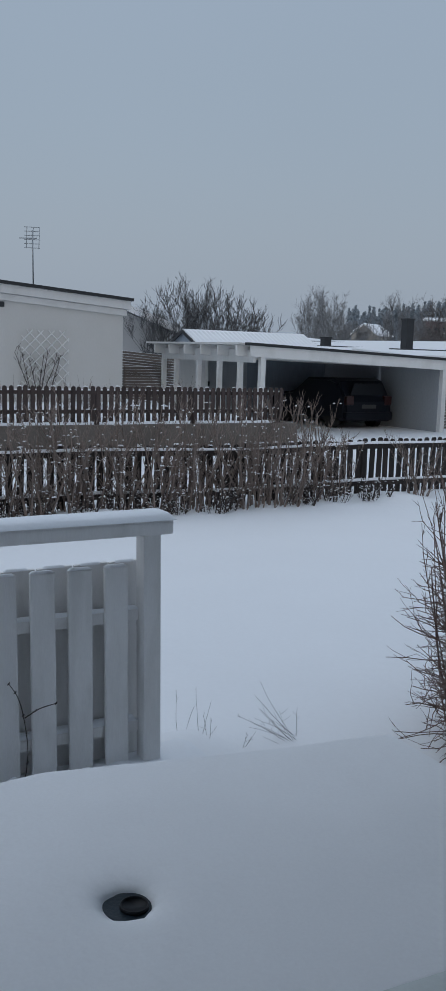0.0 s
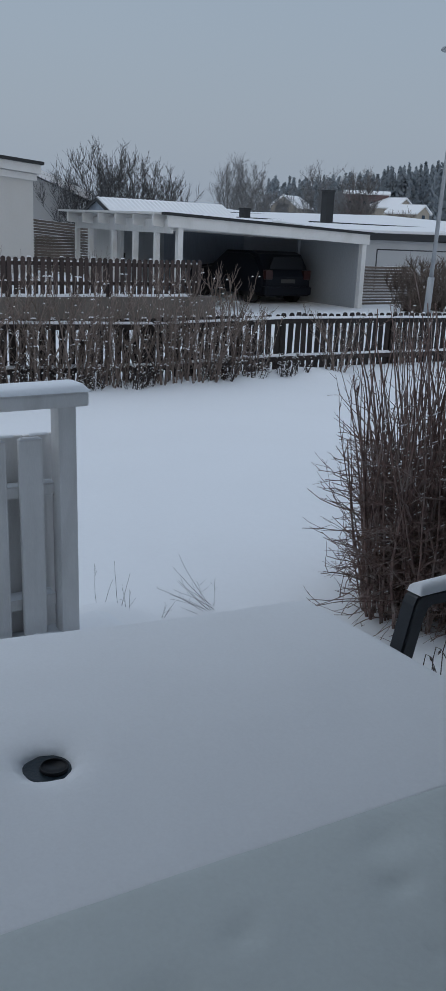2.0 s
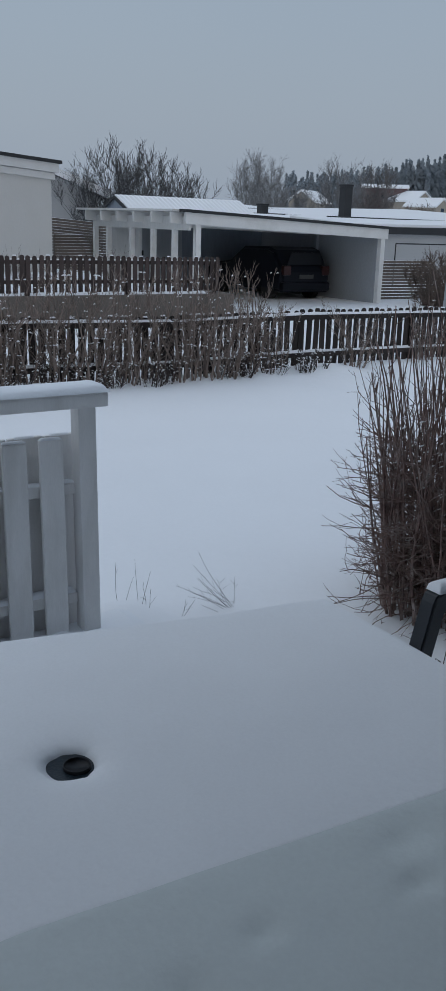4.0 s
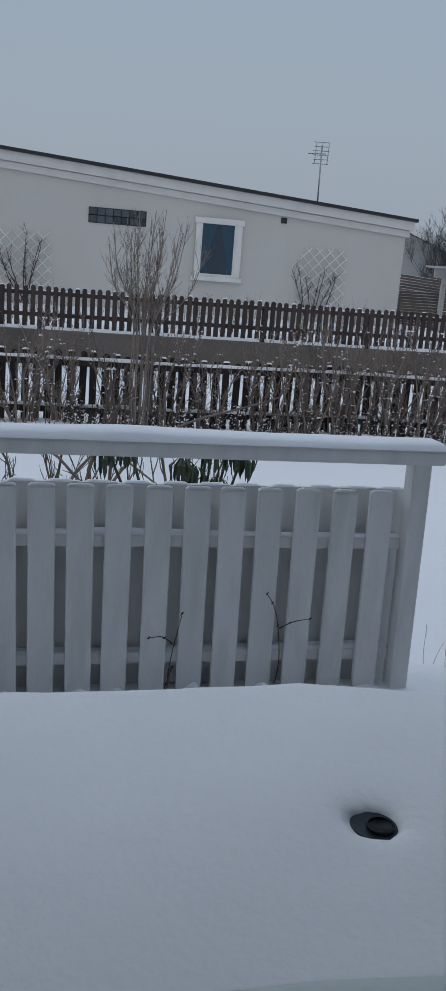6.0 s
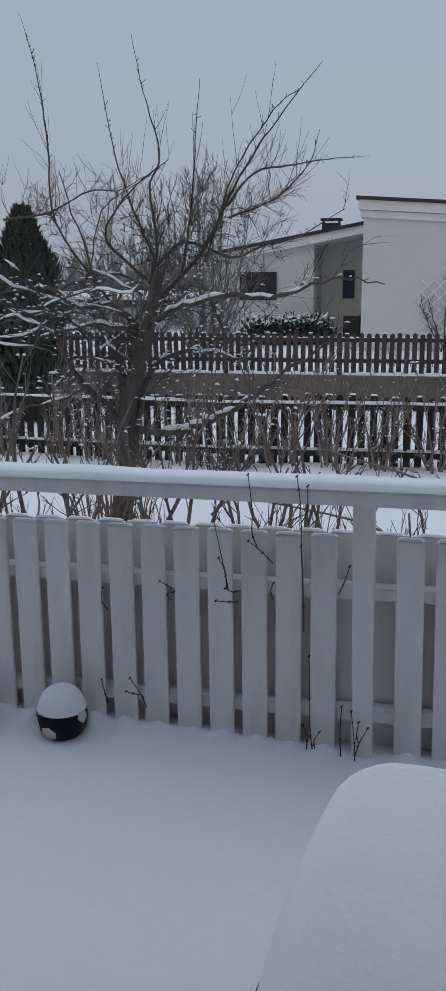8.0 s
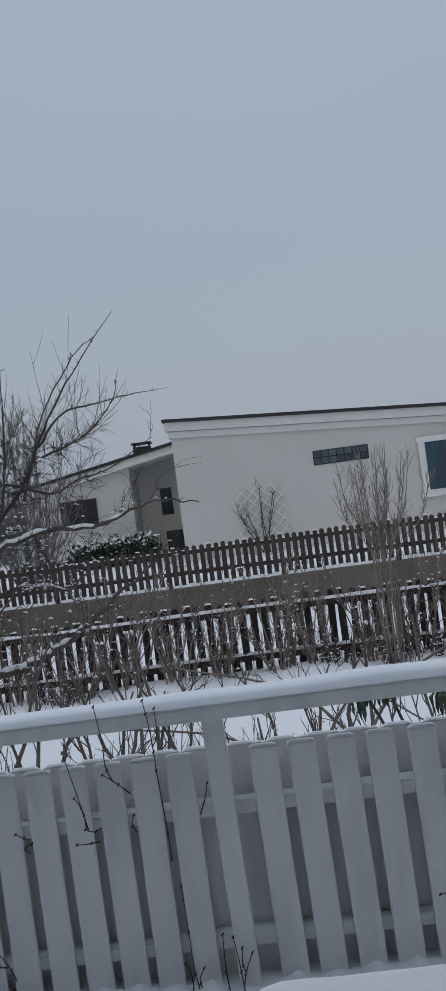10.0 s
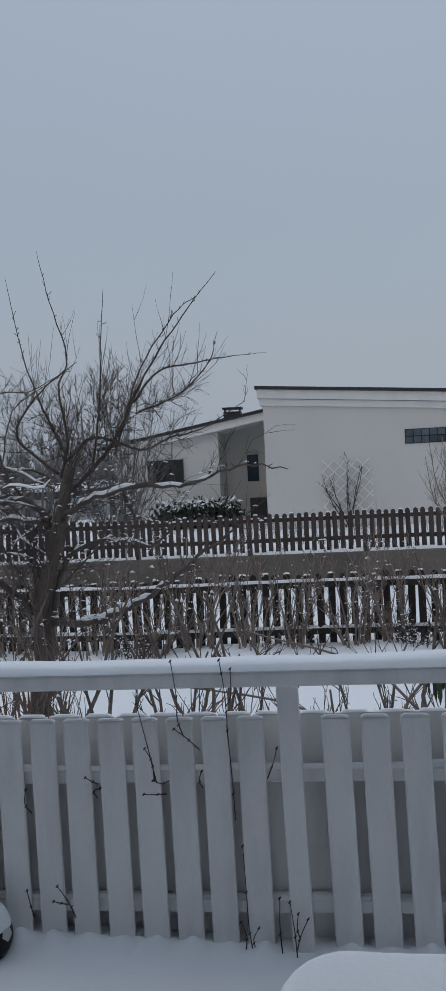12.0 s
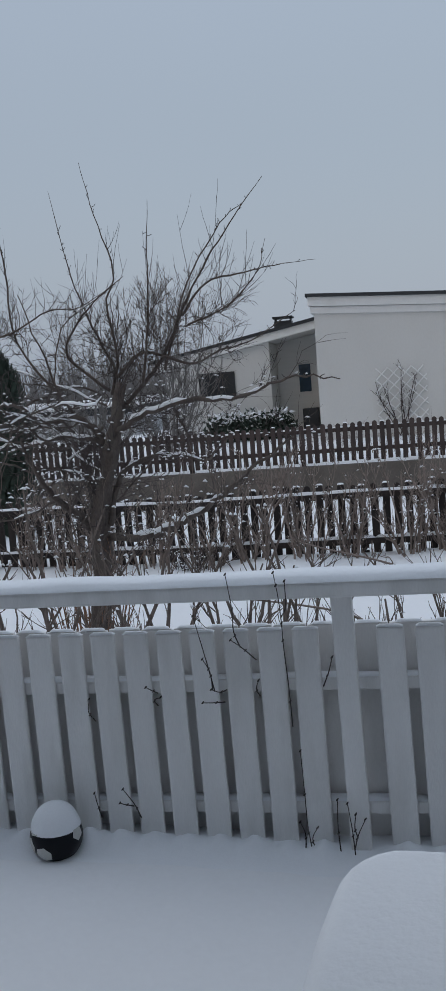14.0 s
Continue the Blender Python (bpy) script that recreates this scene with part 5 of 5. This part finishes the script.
for k in range(40):
    x = -1.6 + k * 0.29 + r.uniform(-.2, .2)
    shrub("garden_stalks", "thin bare stalks in the neighbour's garden", r.choice(PERENNIAL), x, r.uniform(17.2, 19), 0.2, "neighbour's bare stalks", r.uniform(0.7, 1.05), r.uniform(0, 360))
evergreen = thing("yew_bush", "dark evergreen bush loaded with snow", "bush")


def leafy(r, centre, size, n, leaf, vs, fs, squash=1.0, shell=0.55):
    """A crown of many small upturned sprays with gaps."""
    for _ in range(n):
        d = Vector((r.gauss(0, 1), r.gauss(0, 1), r.gauss(0, 1) * squash)).normalized()
        p = Vector(centre) + Vector((d.x * size[0], d.y * size[1], d.z * size[2])) * (shell + (1 - shell) * r.random()) * r.uniform(0.75, 1.12)
        a = Vector((r.uniform(-1, 1), r.uniform(-1, 1), r.uniform(-0.4, 1.2))).normalized() * leaf * r.uniform(0.6, 1.4)
        b = a.cross(Vector((r.uniform(-1, 1), r.uniform(-1, 1), r.uniform(-1, 1)))).normalized() * leaf * 0.28
        i = len(vs)
        vs += [tuple(p - a * 0.5), tuple(p + b), tuple(p + a * 0.7), tuple(p - b)]
        fs.append((i, i + 1, i + 2, i + 3))


EVERGREEN = mat("dark_evergreen", (0.028, 0.042, 0.030), 0.8, 0.4, 3, 30, 0.0)
for cx, cy, s in ((-4.7, 25.2, 0.58), (-3.9, 25.4, 0.62), (-3.2, 25.5, 0.5)):
    vs, fs = [], []
    leafy(r, (cx, cy, 0.5), (s, s * 0.8, 0.55), 800, 0.13, vs, fs)
    part("foliage", mesh_arrays("foliage", vs, fs, EVERGREEN, False), None, evergreen)
    vs, fs = [], []
    leafy(r, (cx, cy, 0.86), (s * 0.8, s * 0.7, 0.20), 90, 0.15, vs, fs)
    part("snow_load", mesh_arrays("snow_load", vs, fs, SNOW, False), None, evergreen, "snow on the foliage")

# conical thuja
thuja = thing("thuja", "dense dark green conical thuja", "tree")
vs, fs = [], []
for k in range(9000):
    z = -0.4 + 3.25 * r.random() ** 1.15
    f = (2.9 - z) / 3.3
    rad = 0.62 * min(1.0, f * 2.6) ** 0.7 * (0.72 + 0.28 * r.random()) * (1 + 0.12 * math.sin(z * 7) + r.uniform(-.08, .08))
    a = r.uniform(0, 2 * math.pi)
    p = Vector((-6.42 + rad * math.cos(a), 14.0 + rad * math.sin(a), z))
    u = Vector((math.cos(a) * 0.4 + r.uniform(-.3, .3), math.sin(a) * 0.4 + r.uniform(-.3, .3), 1)).normalized() * r.uniform(0.08, 0.17)
    b = u.cross(Vector((math.cos(a), math.sin(a), r.uniform(-.5, .5)))).normalized() * 0.035
    i = len(vs)
    vs += [tuple(p), tuple(p + u * 0.5 + b), tuple(p + u), tuple(p + u * 0.5 - b)]
    fs.append((i, i + 1, i + 2, i + 3))
part("crown", mesh_arrays("crown", vs, fs, EVERGREEN, False), None, thuja)
vs, fs = [], []
tube(vs, fs, [(-6.42, 14, -0.6), (-6.42, 14, 2.6)], [0.09, 0.02], 8)
part("trunk", mesh_arrays("trunk", vs, fs, BARK), None, thuja)


# ---- bare trees farther off ----
def bare_tree(name, label, x, y, z, height, width, stems, seed, material, r0=0.07, sub=10, twig=16, tl=0.9, trunk=0.15, tr=0.012, rise=0.3):
    """Several leaders from one foot, fanning evenly into a rounded crown of fine twigs."""
    r = random.Random(seed)
    t = thing(name, label, "tree")
    vs, fs, tv, tf = [], [], [], []
    for k in range(stems):
        a = 2.4 * k + r.uniform(-.3, .3)
        out = math.sqrt((k + 0.5) / stems)
        reach = 0.5 * width * out
        top = z + height * (1 - 0.42 * out ** 2.2) * r.uniform(0.9, 1.02)
        foot = Vector((x + math.cos(a) * 0.12, y + math.sin(a) * 0.12, z - 0.2))
        tip = Vector((x + math.cos(a) * reach, y + math.sin(a) * reach, top))
        mid = foot.lerp(tip, 0.45) + Vector((math.cos(a), math.sin(a), 0)) * reach * 0.12
        pts = smooth_line([foot, foot.lerp(mid, 0.5), mid, mid.lerp(tip, 0.55), tip], 2)
        pts = [p + Vector((r.uniform(-1, 1), r.uniform(-1, 1), 0)) * 0.03 * height * 0.2 for p in pts]
        tube(vs, fs, pts, taper(r0 * r.uniform(0.7, 1.2), r0 * 0.12, len(pts)), 6)
        for _ in range(sub):
            k2 = r.randint(max(1, int(len(pts) * trunk)), len(pts) - 2)
            d = (pts[k2 + 1] - pts[k2]).normalized() + Vector((r.uniform(-1, 1), r.uniform(-1, 1), r.uniform(-0.3, 0.7))) * 0.9
            q = wander(r, pts[k2], d, height * r.uniform(0.12, 0.26), 5, 0.16, 0.08)
            tube(vs, fs, q, taper(r0 * 0.28, r0 * 0.09, 6), 4)
            twigs_on(r, tv, tf, q, twig, tl, tr, rise, 0.1, 2, 3, 0.2)
    part("branchwork", mesh_arrays("branchwork", vs, fs, material), None, t)
    tagged(part("crown", mesh_arrays("crown", tv, tf, material), None, t), kind="stuff")
    return t


# birch twigs paled in colour to stand for distance haze
HAZEBARK = mat("haze_pale_birch_twig", (0.25, 0.25, 0.255), 0.9, 0.2, 1, 10, 0.0)
DARKBARK = mat("dark_fruit_bark", (0.096, 0.097, 0.102), 0.9, 0.3, 1, 10, 0.0)
# far bark lightened likewise, with haze put into the base colour
FARBARK = mat("haze_pale_bark", (0.19, 0.178, 0.172), 0.9, 0.3, 1, 10, 0.0)
bare_tree("fruit_tree", "wide bare tree with upright twigs", 19.3, 37.0, -0.4, 4.7, 7.4, 84, 3, DARKBARK, 0.028, 9, 11, 0.5, 0.2, 0.0085, 0.35)
bare_tree("birch", "tall bare birch with drooping fine twigs", 40.0, 58.0, -1, 7.6, 3.3, 9, 5, HAZEBARK, 0.07, 20, 16, 0.55, 0.35, 0.009, 0.05)
bare_tree("birch", "tall bare birch with drooping fine twigs", 42.8, 60.0, -1, 7.0, 3.4, 9, 6, HAZEBARK, 0.07, 20, 16, 0.55, 0.35, 0.009, 0.05)
bare_tree("birch", "tall bare birch behind the flat roofs", 54.5, 66.0, -1, 8.0, 3.6, 9, 7, HAZEBARK, 0.08, 20, 16, 0.6, 0.35, 0.010, 0.05)
bare_tree("birch", "tall bare birch behind the flat roofs", 58.0, 67.5, -1, 7.0, 4.0, 9, 8, HAZEBARK, 0.08, 20, 16, 0.6, 0.35, 0.010, 0.05)
bare_tree("birch", "tall bare birch behind the flat roofs", 48.8, 64.5, -1, 6.0, 4.0, 8, 9, HAZEBARK, 0.07, 20, 16, 0.55, 0.35, 0.013, 0.05)
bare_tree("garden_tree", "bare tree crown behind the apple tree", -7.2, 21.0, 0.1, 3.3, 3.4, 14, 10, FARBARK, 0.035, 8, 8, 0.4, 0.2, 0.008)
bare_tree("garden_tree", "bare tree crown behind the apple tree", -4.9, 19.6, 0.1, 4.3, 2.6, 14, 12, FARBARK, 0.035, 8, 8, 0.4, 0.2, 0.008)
bare_tree("street_bush", "bare bush flecked with snow near the lamp", 19.4, 18.9, -0.5, 1.35, 1.9, 26, 13, TWIG_MID, 0.014, 10, 11, 0.25, 0.1, 0.006)
bare_tree("street_bush", "bare bush flecked with snow near the lamp", 20.9, 19.2, -0.5, 1.45, 2.0, 26, 14, TWIG_MID, 0.014, 10, 11, 0.25, 0.1, 0.006)

bare_tree("brown_bush", "rounded brown bare bush before the tan houses", 46.0, 47.0, -1, 3.9, 4.2, 46, 15, TWIG_MID, 0.03, 9, 10, 0.5, 0.2, 0.012, 0.2)
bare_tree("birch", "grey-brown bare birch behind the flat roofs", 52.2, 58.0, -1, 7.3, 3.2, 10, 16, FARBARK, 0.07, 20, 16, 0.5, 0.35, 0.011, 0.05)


def spruce(x, y, z0, top, girth, n, seed):
    """A dark conifer: tiers of drooping sprays round a straight trunk."""
    r = random.Random(seed)
    t = thing("spruce", "dark green spruce behind the street lamp", "tree")
    vs, fs = [], []
    for k in range(n):
        f = r.random() ** 0.6
        z = top - f * (top - z0)
        tier = 0.75 + 0.25 * math.sin(z * 5.5)
        rad = girth * f * tier * r.uniform(0.35, 1.0)
        a = r.uniform(0, 2 * math.pi)
        p = Vector((x + rad * math.cos(a), y + rad * math.sin(a), z))
        u = Vector((math.cos(a), math.sin(a), r.uniform(-0.7, 0.1))).normalized() * r.uniform(0.2, 0.45)
        b = Vector((-math.sin(a), math.cos(a), r.uniform(-.3, .3))) * 0.09
        i = len(vs)
        vs += [tuple(p - u * 0.4), tuple(p + b), tuple(p + u), tuple(p - b)]
        fs.append((i, i + 1, i + 2, i + 3))
    tagged(part("crown", mesh_arrays("crown", vs, fs, EVERGREEN, False), None, t), kind="stuff")
    vs, fs = [], []
    tube(vs, fs, [(x, y, z0 - 1), (x, y, top - 0.2)], [0.14, 0.02], 8)
    part("trunk", mesh_arrays("trunk", vs, fs, BARK), None, t)


spruce(58.5, 53.0, -1.0, 6.4, 2.4, 5000, 17)

# ---- flat-roofed houses to the right ----
GREYWALL = mat("pale_grey_render", (0.42, 0.43, 0.44), 0.85, 0.06, 0.8, 20, 0.2)


def shed_house(name, label, x0, x1, y0, y1, z0, zf, zb, slope=0.0):
    h = thing(name, label, "house", "low houses with snowy roofs")
    part("wall", prism([(y0 + 0.3, z0), (y1 - 0.3, z0), (y1 - 0.3, zb - 0.25), (y0 + 0.3, zf - 0.25)], x1 - x0 - 0.6, "x", x0 + 0.3), GREYWALL, h)
    def slab(dz0, dz1, grow):
        bm = prism([(y0 - grow, zf + dz0), (y0 - grow, zf + dz1), (y1 + grow, zb + dz1), (y1 + grow, zb + dz0)], x1 - x0 + 2 * grow, "x", x0 - grow)
        for v in bm.verts:
            v.co.z += slope * (v.co.x - x0)
        return bm
    part("roof_edge", slab(-0.28, 0.0, 0.0), FELT, h, "black roof edge")
    part("roof_snow", slab(0.003, 0.12, -0.06), SNOW, h, "even snow on the roof")
    return h


fh = shed_house("row_house", "pale grey house with snow-covered shallow roof", 26.6, 40.0, 29.5, 42.0, -0.8, 1.62, 2.25, 0.025)
fh2 = shed_house("row_house", "pale grey house with snow-covered shallow roof", 22.8, 31.5, 33.5, 47.0, -0.8, 1.78, 2.55)
fh3 = shed_house("row_house", "low house with snow-covered shallow roof", 24.8, 33.0, 29.0, 33.2, -0.8, 1.62, 1.85, 0.01)
for k, (xa, ya, xb, yb) in enumerate(((23.2, 36.5, 31.2, 35.2), (23.5, 41.5, 31.0, 40.0), (26.8, 33.0, 33.0, 32.0))):
    za = (1.78 + (ya - 33.5) * 0.057 if k < 2 else 1.90) + 0.06
    vs, fs = [], []
    tube(vs, fs, [(xa, ya, za), (xb, yb, za)], [0.07, 0.07], 6)
    part("roof_seam", mesh_arrays("roof_seam", vs, fs, FELT), None, fh2, "black roof upstand free of snow")
for (cx, cy, w, z0, z1) in ((29.05, 34.5, 0.42, 1.7, 3.46), (26.0, 36.8, 0.38, 1.8, 2.5)):
    c = thing("chimney_stack", "dark sheet metal chimney on the snowy roof", "chimney", "roof chimneys")
    part("flue", box(cx - w / 2, cy - w / 2, z0, cx + w / 2, cy + w / 2, z1 - 0.08, 0.01), FELT, c)
    part("rim", box(cx - w / 2 - 0.03, cy - w / 2 - 0.03, z1 - 0.079, cx + w / 2 + 0.03, cy + w / 2 + 0.03, z1, 0.01), FELT, c)

# wire run in front of the grey wall
wire = thing("drying_rack", "thin dark metal drying rack by the grey house", "drying rack")
for k, (a, b) in enumerate((((24.9, 26.5, -0.6), (24.9, 26.5, 1.05)), ((27.9, 26.5, -0.6), (27.9, 26.5, 1.05)), ((24.9, 26.5, 1.05), (29.6, 26.5, 1.05)), ((28.8, 26.5, -0.6), (28.8, 26.5, 1.05)))):
    vs, fs = [], []
    tube(vs, fs, [a, b], [0.025, 0.025], 5)
    part("bar", mesh_arrays("bar", vs, fs, FELT), None, wire)

# houses on the rise beyond
# wall colours greyed and lightened to carry the distance haze
REDWALL = mat("hazed_falu_red_board", (0.17, 0.11, 0.112), 0.8, 0.15, 1, 10, 0.0)
TANWALL = mat("hazed_tan_brick_wall", (0.36, 0.325, 0.275), 0.85, 0.12, 1, 10, 0.0)


def gable_house(name, label, az, dist, w, depth, z0, eave, ridge, wall, turn=0.0):
    h = thing(name, label, "house")
    o = part("wall", prism([(-w / 2, z0), (w / 2, z0), (w / 2, eave), (0, ridge), (-w / 2, eave)], depth, "y", 0), wall, h)
    for s in (-1, 1):
        n = prism([(0, ridge + 0.05), (0, ridge + 0.35), (s * (w / 2 + 0.5), eave + 0.15), (s * (w / 2 + 0.5), eave - 0.2)], depth + 0.8, "y", -0.4)
        part("roof_slope", n, SNOW, h, "snowy roof slope")
    if name == "tan_house":
        part("window", box(-0.5, -0.06, eave - 1.3, 0.5, 0.05, eave - 0.3), GLASS, h)
    h.matrix_basis = pose(dist * math.sin(radians(az)), dist * math.cos(radians(az)), 0, 0, 0, turn)
    return h


long_red = thing("red_house", "long dark red wooden house with snowy roof", "house")
part("wall", box(-5.2, 0, -4, 5.2, 8, 10.6), REDWALL, long_red)
part("roof_snow", prism([(-0.5, 10.6), (4, 11.4), (8.5, 10.6), (8.5, 10.35), (-0.5, 10.35)], 11.2, "x", -5.6), SNOW, long_red, "snow on the low roof")
for k in range(5):
    part("window", box(-4.4 + k * 1.9, -0.08, 8.2, -3.4 + k * 1.9, 0.1, 8.9), GLASS, long_red)
long_red.matrix_basis = pose(225 * math.sin(radians(42.3)), 225 * math.cos(radians(42.3)), 0, 0, 0, -42)
gable_house("tan_house", "tan house with snow-covered roof", 44.6, 222, 6.0, 13, -3, 7.6, 9.6, TANWALL, 8)
gable_house("tan_house", "small tan house with snow-covered roof", 45.7, 205, 4.2, 8, -3, 6.2, 7.7, TANWALL, 8)
gable_house("tan_house", "tan house with snow-covered roof", 37.5, 190, 5.4, 8, -3, 6.0, 8.0, TANWALL, -60)
gable_house("grey_house", "grey house with white eaves behind the fence", 22.9, 42, 3.8, 8, -0.5, 2.6, 3.3, GREYWALL, -22)

# pine wood on the horizon, distance haze put into its pale blue-grey colour
PINE = mat("haze_pale_pine", (0.34, 0.375, 0.405), 0.9, 0.08, 0.3, 3, 0.0)
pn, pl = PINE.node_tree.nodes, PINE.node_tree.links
# translucency that lifts the dark insides of the crowns
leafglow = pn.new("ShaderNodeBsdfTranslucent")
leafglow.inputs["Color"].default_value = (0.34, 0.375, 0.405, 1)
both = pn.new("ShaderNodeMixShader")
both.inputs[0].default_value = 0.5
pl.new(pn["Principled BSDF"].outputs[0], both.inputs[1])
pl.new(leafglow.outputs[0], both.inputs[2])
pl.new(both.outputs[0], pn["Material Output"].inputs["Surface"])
r = random.Random(99)
vs, fs = [], []
for k in range(430):
    az = r.uniform(36.5, 57)
    dist = r.uniform(240, 330)
    top = (1.6 + dist * math.tan(radians(2.9 + 1.35 * ease(37.5, 48, az)))) * r.uniform(0.80, 1.04)
    x, y = dist * math.sin(radians(az)), dist * math.cos(radians(az))
    tube(vs, fs, [(x, y, -4), (x, y, top)], [0.3, 0.05], 4)
    w = r.uniform(1.8, 3.0)
    for j in range(190):
        f = r.random() ** 0.75
        zz = top - f * 13
        rad = w * (0.06 + f * 1.1) * r.uniform(0.2, 1.0)
        a = r.uniform(0, 2 * math.pi)
        p = Vector((x + rad * math.cos(a), y + rad * math.sin(a), zz))
        u = Vector((math.cos(a) * 0.5, math.sin(a) * 0.5, -0.8)) * r.uniform(0.3, 0.8)
        b = Vector((-math.sin(a), math.cos(a), r.uniform(-.3, .3))) * r.uniform(0.3, 0.6)
        i = len(vs)
        vs += [tuple(p - u), tuple(p + b), tuple(p + u), tuple(p - b + Vector((0, 0, 0.2)))]
        fs.append((i, i + 1, i + 2, i + 3))
tagged(new("pine_wood", mesh_arrays("pine_wood", vs, fs, PINE, False)), "distant pine wood on the horizon, haze put into its colour", "woods", kind="stuff")
vs, fs = [], []
for k in range(150):
    az = r.uniform(-45, -13)
    dist = r.uniform(45, 70)
    top = 1.6 + dist * math.tan(radians(2.2)) * r.uniform(0.6, 1.15)
    x, y = dist * math.sin(radians(az)), dist * math.cos(radians(az))
    for j in range(26):
        pts = wander(r, (x + r.uniform(-1.5, 1.5), y, -1 + r.random() * 2), (r.uniform(-.5, .5), r.uniform(-.3, .3), 1), top * r.uniform(0.5, 1), 4, 0.15, 0.05)
        tube(vs, fs, pts, taper(0.05, 0.015, 5), 3)
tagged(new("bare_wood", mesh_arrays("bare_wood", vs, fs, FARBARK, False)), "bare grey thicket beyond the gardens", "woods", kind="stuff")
fl = shed_house("row_house", "low house with snowy roof beyond the fence", -21, -9.5, 34, 44, -0.4, 1.35, 1.6)

# ---- street lamp ----
lamp = thing("street_lamp", "tall grey steel street lamp", "street lamp")
vs, fs = [], []
tube(vs, fs, [(17.88, 17, -0.6), (17.92, 17, 0.6)], [0.085, 0.085], 12)
part("base_tube", mesh_arrays("base_tube", vs, fs, STEEL), None, lamp)
vs, fs = [], []
tube(vs, fs, [(17.92, 17, 0.6), (18.1, 17, 5.78)], [0.055, 0.04], 12)
part("pole", mesh_arrays("pole", vs, fs, STEEL), None, lamp)
bm = bmesh.new()
bmesh.ops.create_uvsphere(bm, u_segments=24, v_segments=12, radius=1)
bmesh.ops.transform(bm, matrix=Matrix.Translation((17.96, 16.95, 5.90)) @ Matrix.Diagonal((0.40, 0.40, 0.10, 1)), verts=bm.verts[:])
for v in bm.verts:
    v.co.z = max(v.co.z, 5.87)
part("head", bm, STEEL, lamp, "flat grey lamp head", True)
part("head_snow", mesh_arrays("head_snow", *[[(a + 17.96, b + 16.95, c - 0.12) for a, b, c in snow_loaf(-0.2, -0.2, 0.2, 0.2, 6.10, 0.03, 0.1, 1, 10, 10, 0.004)[0]], snow_loaf(-0.2, -0.2, 0.2, 0.2, 6.10, 0.03, 0.1, 1, 10, 10, 0.004)[1]], SNOW), None, lamp)
